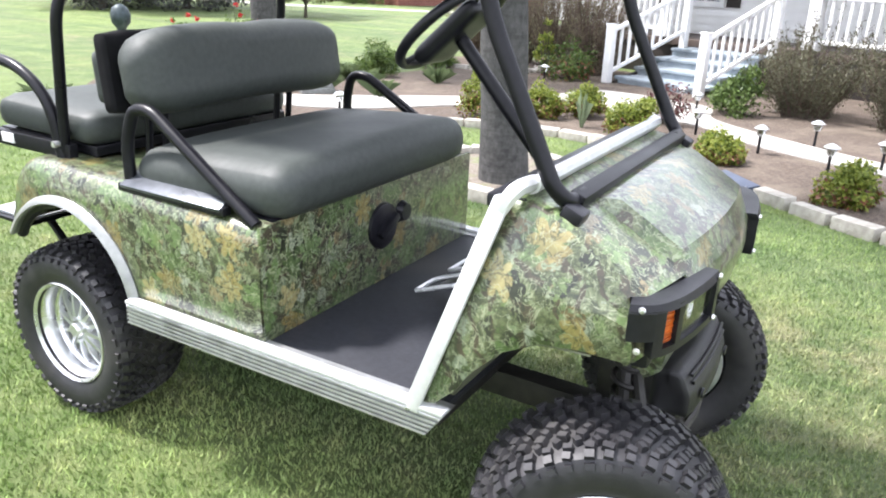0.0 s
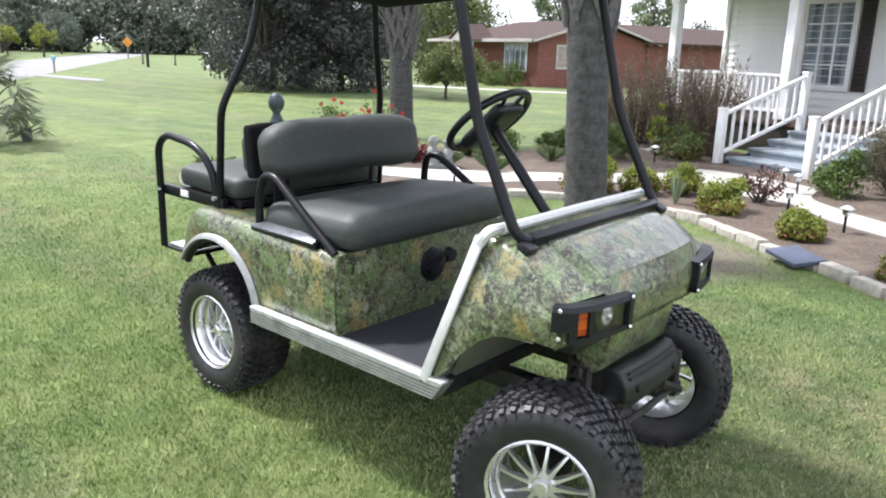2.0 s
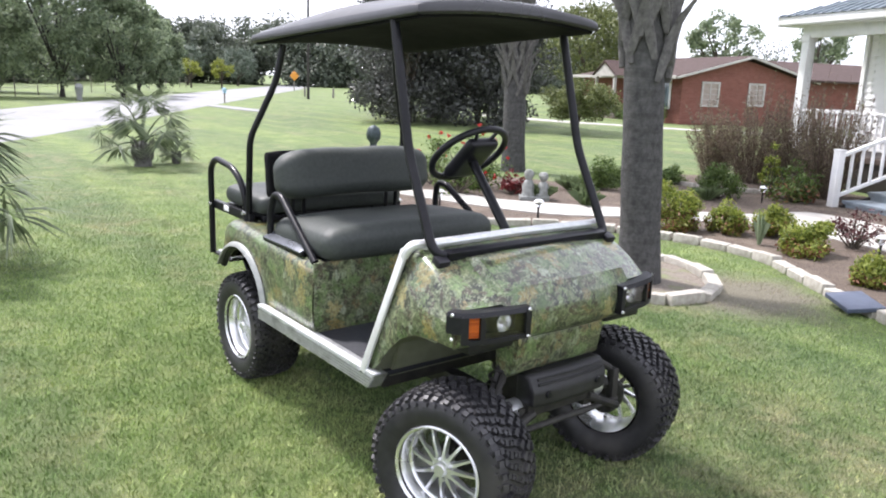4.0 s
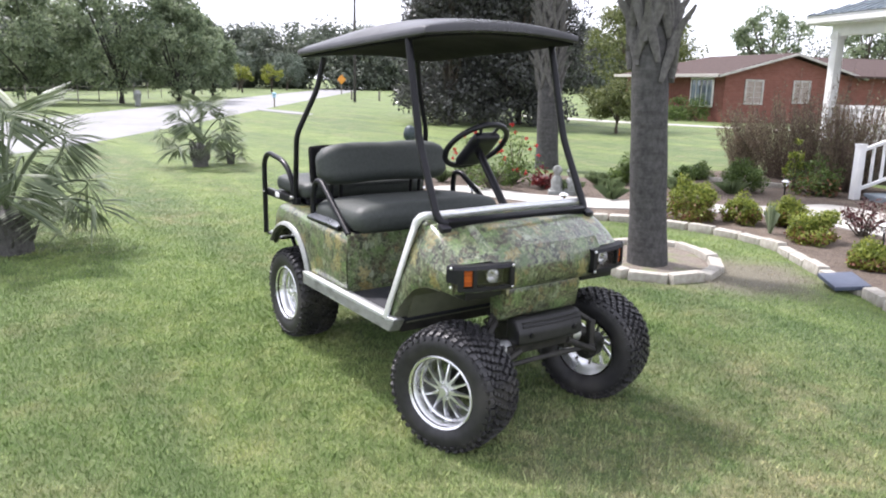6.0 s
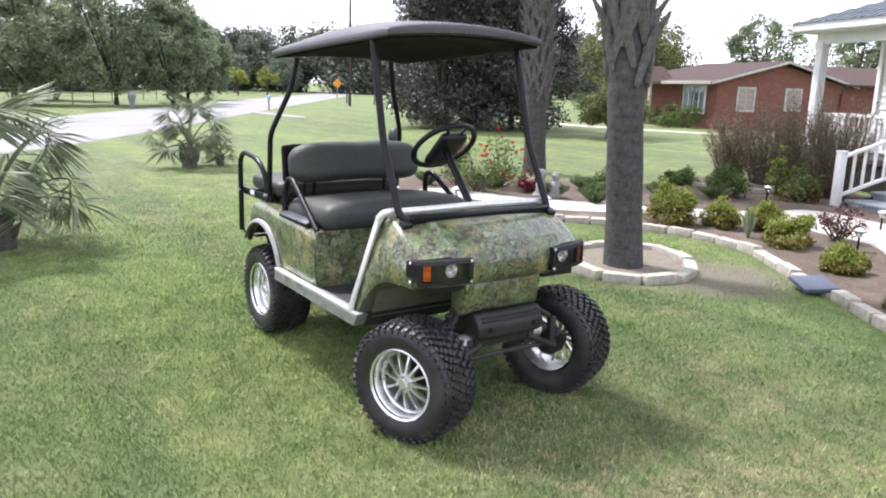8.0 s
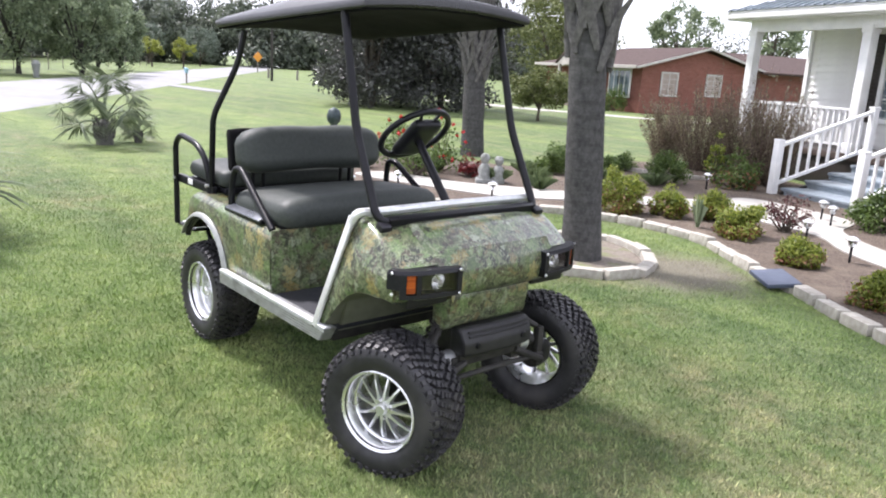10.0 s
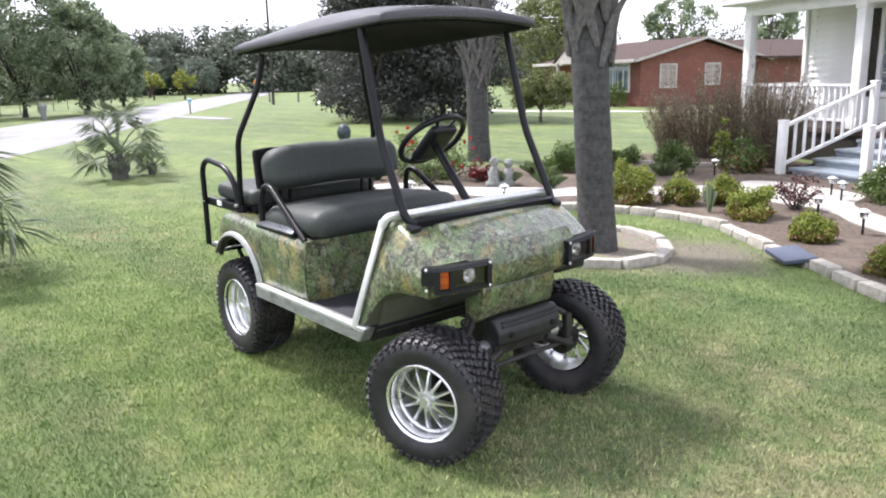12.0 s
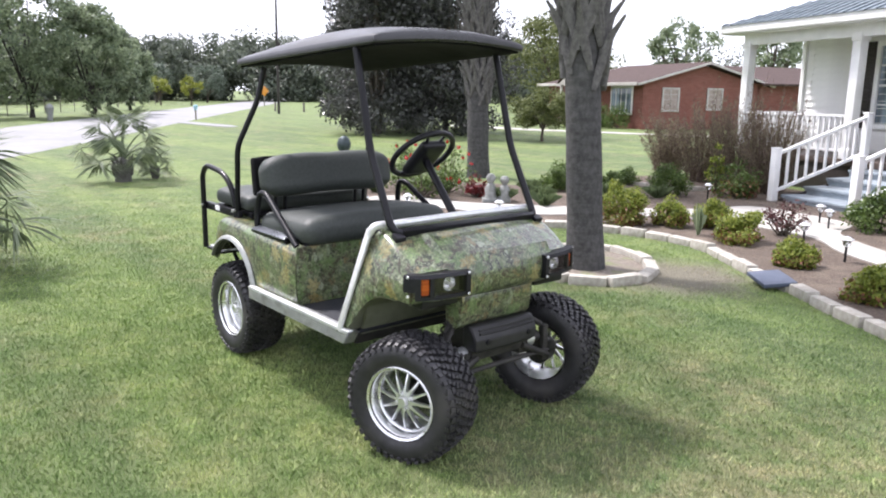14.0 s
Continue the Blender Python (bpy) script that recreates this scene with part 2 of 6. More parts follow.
def lawn_material(name, blades=False):
    m, n, l, b = material(name, 0.75, 0, 0.25)
    co = coords(n)
    big = noise_tex(n, l, co, 0.55, 4, 0.6)
    mid = noise_tex(n, l, co, 3.2, 4, 0.6)
    fine = noise_tex(n, l, co, 38, 4, 0.7)
    green = ramp(n, l, fine, [(0.3, (0.071, 0.107, 0.040)), (0.5, (0.098, 0.139, 0.055)), (0.72, (0.140, 0.184, 0.084))])
    straw = ramp(n, l, fine, [(0.3, (0.145, 0.137, 0.078)), (0.7, (0.245, 0.218, 0.135))])
    dry = calc(n, l, "MULTIPLY", step_up(n, l, mid, 0.42, 0.70), step_up(n, l, big, 0.42, 0.62))
    col = mixed(n, l, calc(n, l, "MULTIPLY", dry, 0.95), green, straw)
    stripe = noise_tex(n, l, mapped(n, l, co, (0.16, 0.9, 1), rot=(0, 0, 0.5)), 0.8, 3)
    col = mixed(n, l, calc(n, l, "MULTIPLY", step_up(n, l, stripe, 0.42, 0.60), 0.6), col, (0.165, 0.218, 0.07))
    worn_at = n.new("ShaderNodeVectorMath")                 # thin, dry stretch before the cart
    worn_at.operation = "DISTANCE"
    worn_at.inputs[1].default_value = (3.1, 0.4, 0)
    l.new(co, worn_at.inputs[0])
    thin = step_up(n, l, calc(n, l, "ADD", worn_at.outputs["Value"], calc(n, l, "MULTIPLY", noise_tex(n, l, co, 1.3, 5, 0.6), 1.6)), 3.4, 1.3)
    thin = calc(n, l, "MULTIPLY", thin, step_up(n, l, noise_tex(n, l, co, 9, 4, 0.65), 0.34, 0.66))
    col = mixed(n, l, calc(n, l, "MULTIPLY", thin, 0.72), col, straw)
    blot = noise_tex(n, l, co, 2.1, 5, 0.62, 0.5)
    col = mixed(n, l, 1.0, col, ramp(n, l, blot, [(0.34, (0.74, 0.80, 0.72)), (0.52, (1.0, 1.0, 1.0)), (0.68, (1.26, 1.18, 1.22))]), "MULTIPLY")
    tuft = noise_tex(n, l, co, 13, 5, 0.7, 0.6)
    col = mixed(n, l, 1.0, col, ramp(n, l, tuft, [(0.32, (0.66, 0.72, 0.62)), (0.5, (1.0, 1.0, 1.0)), (0.68, (1.18, 1.13, 1.12))]), "MULTIPLY")
    spot = n.new("ShaderNodeVectorMath")
    spot.operation = "DISTANCE"
    spot.inputs[1].default_value = (0.42, 3.50, 0)
    l.new(co, spot.inputs[0])
    bare = step_up(n, l, calc(n, l, "ADD", spot.outputs["Value"], calc(n, l, "MULTIPLY", noise_tex(n, l, co, 3.5, 5, 0.65), 0.7)), 1.18, 0.72)
    col = mixed(n, l, calc(n, l, "MULTIPLY", bare, 0.9), col, ramp(n, l, fine, [(0.3, (0.12, 0.105, 0.082)), (0.7, (0.21, 0.185, 0.145))]))
    if blades:
        rnd = n.new("ShaderNodeNewGeometry").outputs["Random Per Island"]
        col = mixed(n, l, 1.0, col, ramp(n, l, rnd, [(0.0, (1.0, 1.08, 0.95)), (0.35, (1.75, 1.8, 1.75)), (0.7, (2.1, 2.1, 2.1)), (0.93, (2.35, 2.3, 2.3)), (1.0, (2.8, 2.5, 2.5))]), "MULTIPLY")
    else:
        bumped(n, l, b, noise_tex(n, l, co, 90, 4, 0.8), 0.8, 0.02)
    l.new(col, b.inputs["Base Color"])
    return m


def bark_material(name, c1, c2, ring=0.0):
    m, n, l, b = material(name, 0.9, 0, 0.2)
    co = coords(n)
    f = noise_tex(n, l, mapped(n, l, co, (6, 6, 4.5)), 4, 6, 0.7)
    g = noise_tex(n, l, co, 3, 3)
    col = ramp(n, l, f, [(0.3, c1), (0.68, c2)])
    col = mixed(n, l, calc(n, l, "MULTIPLY", step_up(n, l, g, 0.5, 0.8), 0.3), col, (0.14, 0.145, 0.13))
    if ring:
        rings = noise_tex(n, l, mapped(n, l, co, (1.6, 1.6, 15)), 1.6, 5, 0.7)
        col = mixed(n, l, calc(n, l, "MULTIPLY", step_up(n, l, rings, 0.45, 0.6), ring), col, mixed(n, l, 1.0, col, (0.55, 0.54, 0.52), "MULTIPLY"))
        f = calc(n, l, "ADD", f, calc(n, l, "MULTIPLY", rings, 0.8))
    l.new(col, b.inputs["Base Color"])
    bumped(n, l, b, f, 0.7, 0.012)
    return m


def shingle_material(name, c1, c2, row=0.14):
    m, n, l, b = material(name, 0.85, 0, 0.2)
    co = coords(n)
    f = noise_tex(n, l, co, 7, 4)
    wv = n.new("ShaderNodeTexWave")
    wv.bands_direction, wv.wave_profile = "Z", "SAW"
    wv.inputs["Scale"].default_value, wv.inputs["Distortion"].default_value = 0.32 / row, 0.4
    l.new(co, wv.inputs["Vector"])
    col = mixed(n, l, calc(n, l, "MULTIPLY", wv.outputs["Fac"], 0.3), ramp(n, l, f, [(0.3, c1), (0.7, c2)]), (0.03, 0.025, 0.02))
    l.new(col, b.inputs["Base Color"])
    bumped(n, l, b, wv.outputs["Fac"], 0.4, 0.01)
    return m


def brick_material(name):
    m, n, l, b = material(name, 0.9, 0, 0.2)
    t = n.new("ShaderNodeTexBrick")
    t.inputs["Color1"].default_value, t.inputs["Color2"].default_value = (0.175, 0.066, 0.052, 1), (0.245, 0.100, 0.078, 1)
    t.inputs["Mortar"].default_value = (0.26, 0.15, 0.12, 1)
    t.inputs["Scale"].default_value, t.inputs["Mortar Size"].default_value = 1.0, 0.006
    t.inputs["Brick Width"].default_value, t.inputs["Row Height"].default_value = 0.21, 0.075
    uv = n.new("ShaderNodeCombineXYZ")
    sp = n.new("ShaderNodeSeparateXYZ")
    l.new(coords(n), sp.inputs[0])
    l.new(calc(n, l, "ADD", sp.outputs[0], sp.outputs[1]), uv.inputs[0])
    l.new(sp.outputs[2], uv.inputs[1])
    l.new(uv.outputs[0], t.inputs["Vector"])
    col = mixed(n, l, calc(n, l, "MULTIPLY", noise_tex(n, l, coords(n), 1.6, 6, 0.7), 0.6), t.outputs[0], (0.13, 0.058, 0.048))
    l.new(col, b.inputs["Base Color"])
    return m


M_camo = camo_material()
M_vinyl = worn("olive_vinyl", (0.030, 0.036, 0.033), (0.045, 0.053, 0.048), 60, 0.6, bump=0.25, bscale=420, dist=0.0015)
M_black = worn("black_powder_coat", (0.005, 0.005, 0.007), (0.009, 0.009, 0.012), 40, 0.34, spec=0.26, bump=0.1, bscale=300, dist=0.0008)
M_plastic = worn("black_plastic", (0.006, 0.006, 0.009), (0.012, 0.012, 0.016), 50, 0.38, spec=0.36, bump=0.2, bscale=260, dist=0.001)
M_bumper = worn("faded_black_bumper", (0.008, 0.008, 0.009), (0.017, 0.017, 0.018), 30, 0.5, bump=0.3, bscale=220, dist=0.0015)
M_rubber = worn("tyre_rubber", (0.011, 0.011, 0.013), (0.025, 0.024, 0.027), 26, 0.54, spec=0.55, bump=0.3, bscale=180, dist=0.002, big=6, dirt=(0.046, 0.043, 0.041))
M_alloy = worn("machined_alloy", (0.72, 0.73, 0.74), (0.86, 0.86, 0.87), 30, 0.26, metal=0.85, bump=0.05)
M_alu = worn("aluminium_trim", (0.66, 0.67, 0.68), (0.78, 0.79, 0.79), 30, 0.36, metal=0.45, bump=0.08)
M_lip = worn("dull_aluminium_lip", (0.24, 0.25, 0.24), (0.34, 0.35, 0.33), 24, 0.42, metal=0.6, bump=0.1)
M_satin = worn("satin_dark_metal", (0.08, 0.09, 0.10), (0.13, 0.14, 0.16), 30, 0.3, metal=0.6, bump=0.06)
M_liner = worn("olive_inner_panel", (0.12, 0.13, 0.08), (0.18, 0.19, 0.13), 14, 0.7)
M_ribbed = worn("ribbed_aluminium", (0.50, 0.51, 0.52), (0.66, 0.67, 0.68), 30, 0.36, metal=0.75, bump=0.1, dirt=(0.20, 0.20, 0.19), big=9)
M_steel = worn("dull_chassis_steel", (0.018, 0.018, 0.018), (0.05, 0.047, 0.042), 18, 0.6, metal=0.3, bump=0.3)
M_mat = worn("floor_mat_rubber", (0.011, 0.012, 0.017), (0.021, 0.023, 0.030), 60, 0.6, bump=0.35, bscale=160, dist=0.002, dirt=(0.055, 0.053, 0.050))
M_top = worn("black_roof_moulding", (0.012, 0.012, 0.014), (0.022, 0.022, 0.025), 22, 0.34, spec=0.6, bump=0.15)
M_matt_black = worn("matt_black_shell_and_roof_sheet", (0.007, 0.007, 0.008), (0.012, 0.012, 0.013), 18, 0.85, spec=0.1, bump=0.2)
M_white = worn("white_paint", (0.70, 0.71, 0.71), (0.82, 0.82, 0.81), 5, 0.55, bump=0.1, dirt=(0.62, 0.62, 0.58), big=1.3)
M_siding = worn("white_siding", (0.70, 0.70, 0.69), (0.78, 0.78, 0.77), 3, 0.6, bump=0.1, dirt=(0.72, 0.71, 0.68), big=0.8)
M_step = worn("blue_grey_step_paint", (0.20, 0.24, 0.27), (0.28, 0.325, 0.36), 8, 0.7, dirt=(0.17, 0.19, 0.20))
M_stone = worn("pale_concrete_edging", (0.29, 0.27, 0.235), (0.47, 0.45, 0.39), 14, 0.9, bump=0.8, bscale=70, dist=0.008, dirt=(0.19, 0.175, 0.14), big=5)
M_walk = worn("pale_concrete_walk", (0.31, 0.30, 0.275), (0.43, 0.415, 0.38), 5, 0.9, bump=0.4, bscale=90, dist=0.004, dirt=(0.30, 0.285, 0.25), big=0.9)
M_road = worn("bleached_asphalt", (0.205, 0.207, 0.21), (0.26, 0.262, 0.265), 3, 0.85, bump=0.3, bscale=30, dirt=(0.18, 0.18, 0.183), big=0.2)
M_soil = worn("mulch_soil", (0.055, 0.040, 0.030), (0.15, 0.115, 0.088), 34, 0.95, bump=1.0, bscale=60, dist=0.025, dirt=(0.19, 0.155, 0.12), big=1.8)
M_sand = worn("dry_sandy_soil", (0.12, 0.10, 0.08), (0.22, 0.19, 0.155), 34, 0.95, bump=0.8, bscale=60, dist=0.02, dirt=(0.15, 0.18, 0.075), big=5.5)
M_slate = worn("blue_grey_slab", (0.045, 0.058, 0.09), (0.07, 0.085, 0.125), 16, 0.5, bump=0.2)
M_statue = worn("weathered_cast_stone", (0.17, 0.18, 0.17), (0.29, 0.30, 0.29), 22, 0.9, bump=0.6, bscale=60, dist=0.006, dirt=(0.17, 0.18, 0.16), big=7)
M_verdigris = worn("dark_verdigris_metal", (0.018, 0.028, 0.032), (0.05, 0.07, 0.075), 26, 0.5, metal=0.3, bump=0.3, dirt=(0.10, 0.12, 0.12), big=9)
# real shutter brown; also serves as painted shade under porch and steps
M_shutter_shade = worn("shutter_brown_and_porch_shade", (0.020, 0.016, 0.015), (0.034, 0.028, 0.025), 20, 0.5)
M_blind = worn("closed_window_blinds", (0.27, 0.22, 0.20), (0.36, 0.30, 0.27), 6, 0.8)
M_porch = worn("brown_porch_boards", (0.055, 0.040, 0.034), (0.10, 0.075, 0.062), 10, 0.6)
M_dull = worn("weathered_white_paint", (0.36, 0.34, 0.32), (0.48, 0.46, 0.43), 6, 0.7)
M_brick = brick_material("red_brick")
M_roof_brown = shingle_material("brown_shingles", (0.055, 0.037, 0.034), (0.088, 0.060, 0.054))
M_roof_blue = shingle_material("blue_grey_roofing", (0.15, 0.185, 0.21), (0.23, 0.27, 0.30))
M_wood = worn("grey_fence_wood", (0.16, 0.145, 0.125), (0.26, 0.24, 0.21), 12, 0.85)
M_pole = worn("creosoted_pole", (0.025, 0.022, 0.020), (0.05, 0.045, 0.04), 12, 0.85)
M_sign = worn("orange_road_sign", (0.60, 0.24, 0.03), (0.70, 0.30, 0.04), 8, 0.5)
M_mailbox = worn("pale_blue_mailbox", (0.26, 0.46, 0.58), (0.36, 0.56, 0.66), 8, 0.5)
M_amber, _n, _l, _b = material("amber_lens", 0.12)
_l.new(ramp(_n, _l, noise_tex(_n, _l, mapped(_n, _l, coords(_n), (1, 1, 160)), 1.0, 1), [(0.4, (0.32, 0.06, 0.01)), (0.6, (0.50, 0.11, 0.015))]), _b.inputs["Base Color"])
M_reflector = worn("headlamp_reflector", (0.78, 0.79, 0.80), (0.92, 0.92, 0.93), 60, 0.14, metal=0.9, bump=0.5, bscale=90, dist=0.004)
M_glass, _n, _l, _b = material("clear_glass", 0.03)
_b.inputs["Transmission Weight"].default_value, _b.inputs["IOR"].default_value = 1.0, 1.45
M_pane, _n, _l, _b = material("dark_window_glass", 0.05, 0, 0.8)
_l.new(ramp(_n, _l, noise_tex(_n, _l, mapped(_n, _l, coords(_n), (5, 5, 0.4)), 1.0, 2), [(0.35, (0.03, 0.04, 0.05)), (0.62, (0.24, 0.30, 0.36))]), _b.inputs["Base Color"])
M_label = worn("white_sticker", (0.72, 0.72, 0.72), (0.8, 0.8, 0.8), 30, 0.5)
M_lawn, M_blades = lawn_material("lawn"), lawn_material("lawn_blades", True)
M_trunk = bark_material("palm_trunk", (0.042, 0.042, 0.043), (0.106, 0.104, 0.102), 0.45)
M_cut = bark_material("grey_leaf_bases", (0.060, 0.058, 0.056), (0.165, 0.160, 0.150))
M_bark = bark_material("tree_bark", (0.045, 0.038, 0.03), (0.12, 0.10, 0.08))
M_twig = bark_material("reddish_twigs", (0.075, 0.052, 0.042), (0.17, 0.125, 0.10))
L_shrub = leaf_material("yellow_green_leaves", (0.08, 0.12, 0.018), (0.32, 0.38, 0.065), 0.5, tip=(0.36, 0.37, 0.08))
L_dark = leaf_material("dark_shrub_leaves", (0.04, 0.078, 0.018), (0.14, 0.205, 0.05), 0.4)
L_russet = leaf_material("russet_leaves", (0.10, 0.035, 0.02), (0.24, 0.10, 0.05), 0.2)
L_nandina = leaf_material("dark_red_nandina_leaves", (0.045, 0.018, 0.018), (0.14, 0.045, 0.045), 0.2, tip=(0.30, 0.22, 0.20))
L_burgundy = leaf_material("brownish_shrub_leaves", (0.13, 0.098, 0.070), (0.245, 0.19, 0.135), 0.45, tip=(0.27, 0.26, 0.15))
L_magnolia = leaf_material("magnolia_leaves", (0.032, 0.034, 0.032), (0.105, 0.11, 0.098), 0.3, 0.32)
# paler than real foliage: distance haze and backlight are put into the colour
L_oak = leaf_material("hazed_oak_leaves", (0.12, 0.165, 0.10), (0.29, 0.35, 0.21), 0.5)
L_far = leaf_material("distant_leaves", (0.075, 0.095, 0.075), (0.15, 0.175, 0.125), 0.3)
L_strap = leaf_material("strap_leaves", (0.08, 0.12, 0.05), (0.21, 0.27, 0.13), 0.4)
L_olive = leaf_material("olive_leaves", (0.07, 0.09, 0.03), (0.19, 0.215, 0.075), 0.35)
L_brown_green = leaf_material("brown_green_leaves", (0.09, 0.09, 0.056), (0.155, 0.148, 0.09), 0.4)
L_round = leaf_material("round_tree_leaves", (0.075, 0.10, 0.08), (0.16, 0.20, 0.15), 0.25)
L_lime = leaf_material("lime_leaves", (0.17, 0.21, 0.035), (0.34, 0.36, 0.07), 0.3)
L_frond = leaf_material("silvery_fronds", (0.075, 0.105, 0.058), (0.23, 0.275, 0.17), 0.25, 0.45)
L_red = leaf_material("red_petals", (0.42, 0.012, 0.015), (0.62, 0.03, 0.03), 0.25)
L_pale = leaf_material("pale_blue_blades", (0.15, 0.21, 0.12), (0.27, 0.33, 0.20), 0.25)

# ---- mesh helpers ----
from mathutils import geometry
def part(name, bm, mat, parent=None, label="", smooth=True, angle=40):
    me = bpy.data.meshes.new(name)
    bm.normal_update()
    bm.to_mesh(me)
    bm.free()
    if smooth:
        me.shade_smooth()
        me.set_sharp_from_angle(angle=radians(angle))
    me.materials.append(mat)
    ob = new(name, me)
    ob.parent = parent
    if label:
        ob["label"] = label
    return ob


def thing(name, at, label, category, group="", rz=0.0, kind=""):
    ob = new(name)
    ob.matrix_basis = pose(*at, 0, 0, rz)
    ob.empty_display_size = 0.1
    return tagged(ob, label, category, group, kind)


def raw_mesh(name, verts, faces, mat, parent=None, smooth=False):
    """A mesh out of numpy arrays: verts (n, 3), faces (m, k)."""
    me = bpy.data.meshes.new(name)
    me.from_pydata(np.asarray(verts).tolist(), [], np.asarray(faces).tolist())
    if smooth:
        me.shade_smooth()
    me.materials.append(mat)
    ob = new(name, me)
    ob.parent = parent
    return ob


def add_box(bm, c, s, bevel=0.0, rot=None, seg=2):
    """A box of centre c and size s, bevelled, turned about its centre."""
    tmp = bmesh.new()
    bmesh.ops.create_cube(tmp, size=1)
    for v in tmp.verts:
        v.co = Vector((v.co.x * s[0], v.co.y * s[1], v.co.z * s[2]))
    if bevel:
        bmesh.ops.bevel(tmp, geom=tmp.edges[:], offset=bevel, segments=seg, affect="EDGES", profile=0.6)
    if rot is not None:
        bmesh.ops.transform(tmp, matrix=rot.to_4x4(), verts=tmp.verts)
    bmesh.ops.translate(tmp, vec=Vector(c), verts=tmp.verts)
    merge(bm, tmp)
    return bm


def merge(bm, tmp):
    me = bpy.data.meshes.new("tmp")
    tmp.to_mesh(me)
    tmp.free()
    bm.from_mesh(me)
    bpy.data.meshes.remove(me)


def box(c, s, bevel=0.0, rot=None, seg=2):
    return add_box(bmesh.new(), c, s, bevel, rot, seg)


def rounded(pts, r, seg=5):
    """A line of points with its corners rounded to about r."""
    pts = [Vector(p) for p in pts]
    out = [pts[0]]
    for a, b, c in zip(pts, pts[1:], pts[2:]):
        u, v = (a - b), (c - b)
        d = min(r, u.length * 0.49, v.length * 0.49)
        p, q = b + u.normalized() * d, b + v.normalized() * d
        for i in range(seg + 1):
            t = i / seg
            out.append(p * (1 - t) ** 2 + b * 2 * t * (1 - t) + q * t * t)
    out.append(pts[-1])
    return out


def add_tube(bm, pts, r, seg=10, caps=True, taper=None, squash=1.0):
    """A round bar along pts; taper gives a radius for every point."""
    pts = [Vector(p) for p in pts]
    rings, side = [], None
    for i, p in enumerate(pts):
        d = (pts[min(i + 1, len(pts) - 1)] - pts[max(i - 1, 0)]).normalized()
        if side is None:
            side = d.orthogonal().normalized()
        side = (side - d * side.dot(d)).normalized()
        up = d.cross(side)
        rr = taper[i] if taper else r
        rings.append([bm.verts.new(p + (side * math.cos(a) + up * math.sin(a) * squash) * rr)
                      for a in (2 * math.pi * k / seg for k in range(seg))])
    for a, b in zip(rings, rings[1:]):
        for k in range(seg):
            bm.faces.new((a[k], a[(k + 1) % seg], b[(k + 1) % seg], b[k]))
    if caps:
        bm.faces.new(rings[0][::-1])
        bm.faces.new(rings[-1])
    return bm


def tube(pts, r, seg=10, **kw):
    return add_tube(bmesh.new(), pts, r, seg, **kw)


def add_lathe(bm, profile, seg=32, axis="y", at=(0, 0, 0), cap=False):
    """Turns (radius, along) round an axis through at."""
    rings = []
    for r, a in profile:
        ring = []
        for k in range(seg):
            t = 2 * math.pi * k / seg
            c, s = r * math.cos(t), r * math.sin(t)
            p = {"y": (c, a, s), "z": (c, s, a), "x": (a, c, s)}[axis]
            ring.append(bm.verts.new(Vector(at) + Vector(p)))
        rings.append(ring)
    for a, b in zip(rings, rings[1:]):
        for k in range(seg):
            bm.faces.new((a[k], b[k], b[(k + 1) % seg], a[(k + 1) % seg]))
    if cap:
        bm.faces.new(rings[0])
        bm.faces.new(rings[-1][::-1])
    return bm


def lathe(profile, seg=32, axis="y", at=(0, 0, 0), cap=False):
    bm = add_lathe(bmesh.new(), profile, seg, axis, at, cap)
    bmesh.ops.recalc_face_normals(bm, faces=bm.faces)
    return bm


def cushion(c, s, r, n=14, shape=None, tilt=0.0):
    """An upholstered block: a box of size s with edges rounded to r, shaped point by point, leaning by tilt degrees about y."""
    bm = bmesh.new()
    bmesh.ops.create_cube(bm, size=2)
    bmesh.ops.subdivide_edges(bm, edges=bm.edges[:], cuts=n, use_grid_fill=True)
    h = Vector(s) / 2
    for v in bm.verts:
        p = Vector((v.co.x * h.x, v.co.y * h.y, v.co.z * h.z))
        q = Vector([max(-(h[i] - r), min(h[i] - r, p[i])) for i in range(3)])
        d = p - q
        p = q + (d.normalized() * r if d.length > 1e-6 else d)
        if shape:
            p = shape(p, h)
        v.co = p
    m = pose(*c, 0, tilt, 0)
    bmesh.ops.transform(bm, matrix=m, verts=bm.verts)
    bmesh.ops.recalc_face_normals(bm, faces=bm.faces)
    return bm


def plate(outline, a0, a1, axis="y", bevel=0.0):
    """A flat piece: an outline (two coordinates) drawn between a0 and a1 along axis."""
    bm = bmesh.new()

    def at(p, a):
        return {"y": (p[0], a, p[1]), "z": (p[0], p[1], a), "x": (a, p[0], p[1])}[axis]
    lo = [bm.verts.new(at(p, a0)) for p in outline]
    hi = [bm.verts.new(at(p, a1)) for p in outline]
    bm.faces.new(lo)
    bm.faces.new(hi[::-1])
    k = len(outline)
    for i in range(k):
        bm.faces.new((lo[i], hi[i], hi[(i + 1) % k], lo[(i + 1) % k]))
    bmesh.ops.recalc_face_normals(bm, faces=bm.faces)
    if bevel:
        bmesh.ops.bevel(bm, geom=bm.edges[:], offset=bevel, segments=2, affect="EDGES", profile=0.6)
    return bm


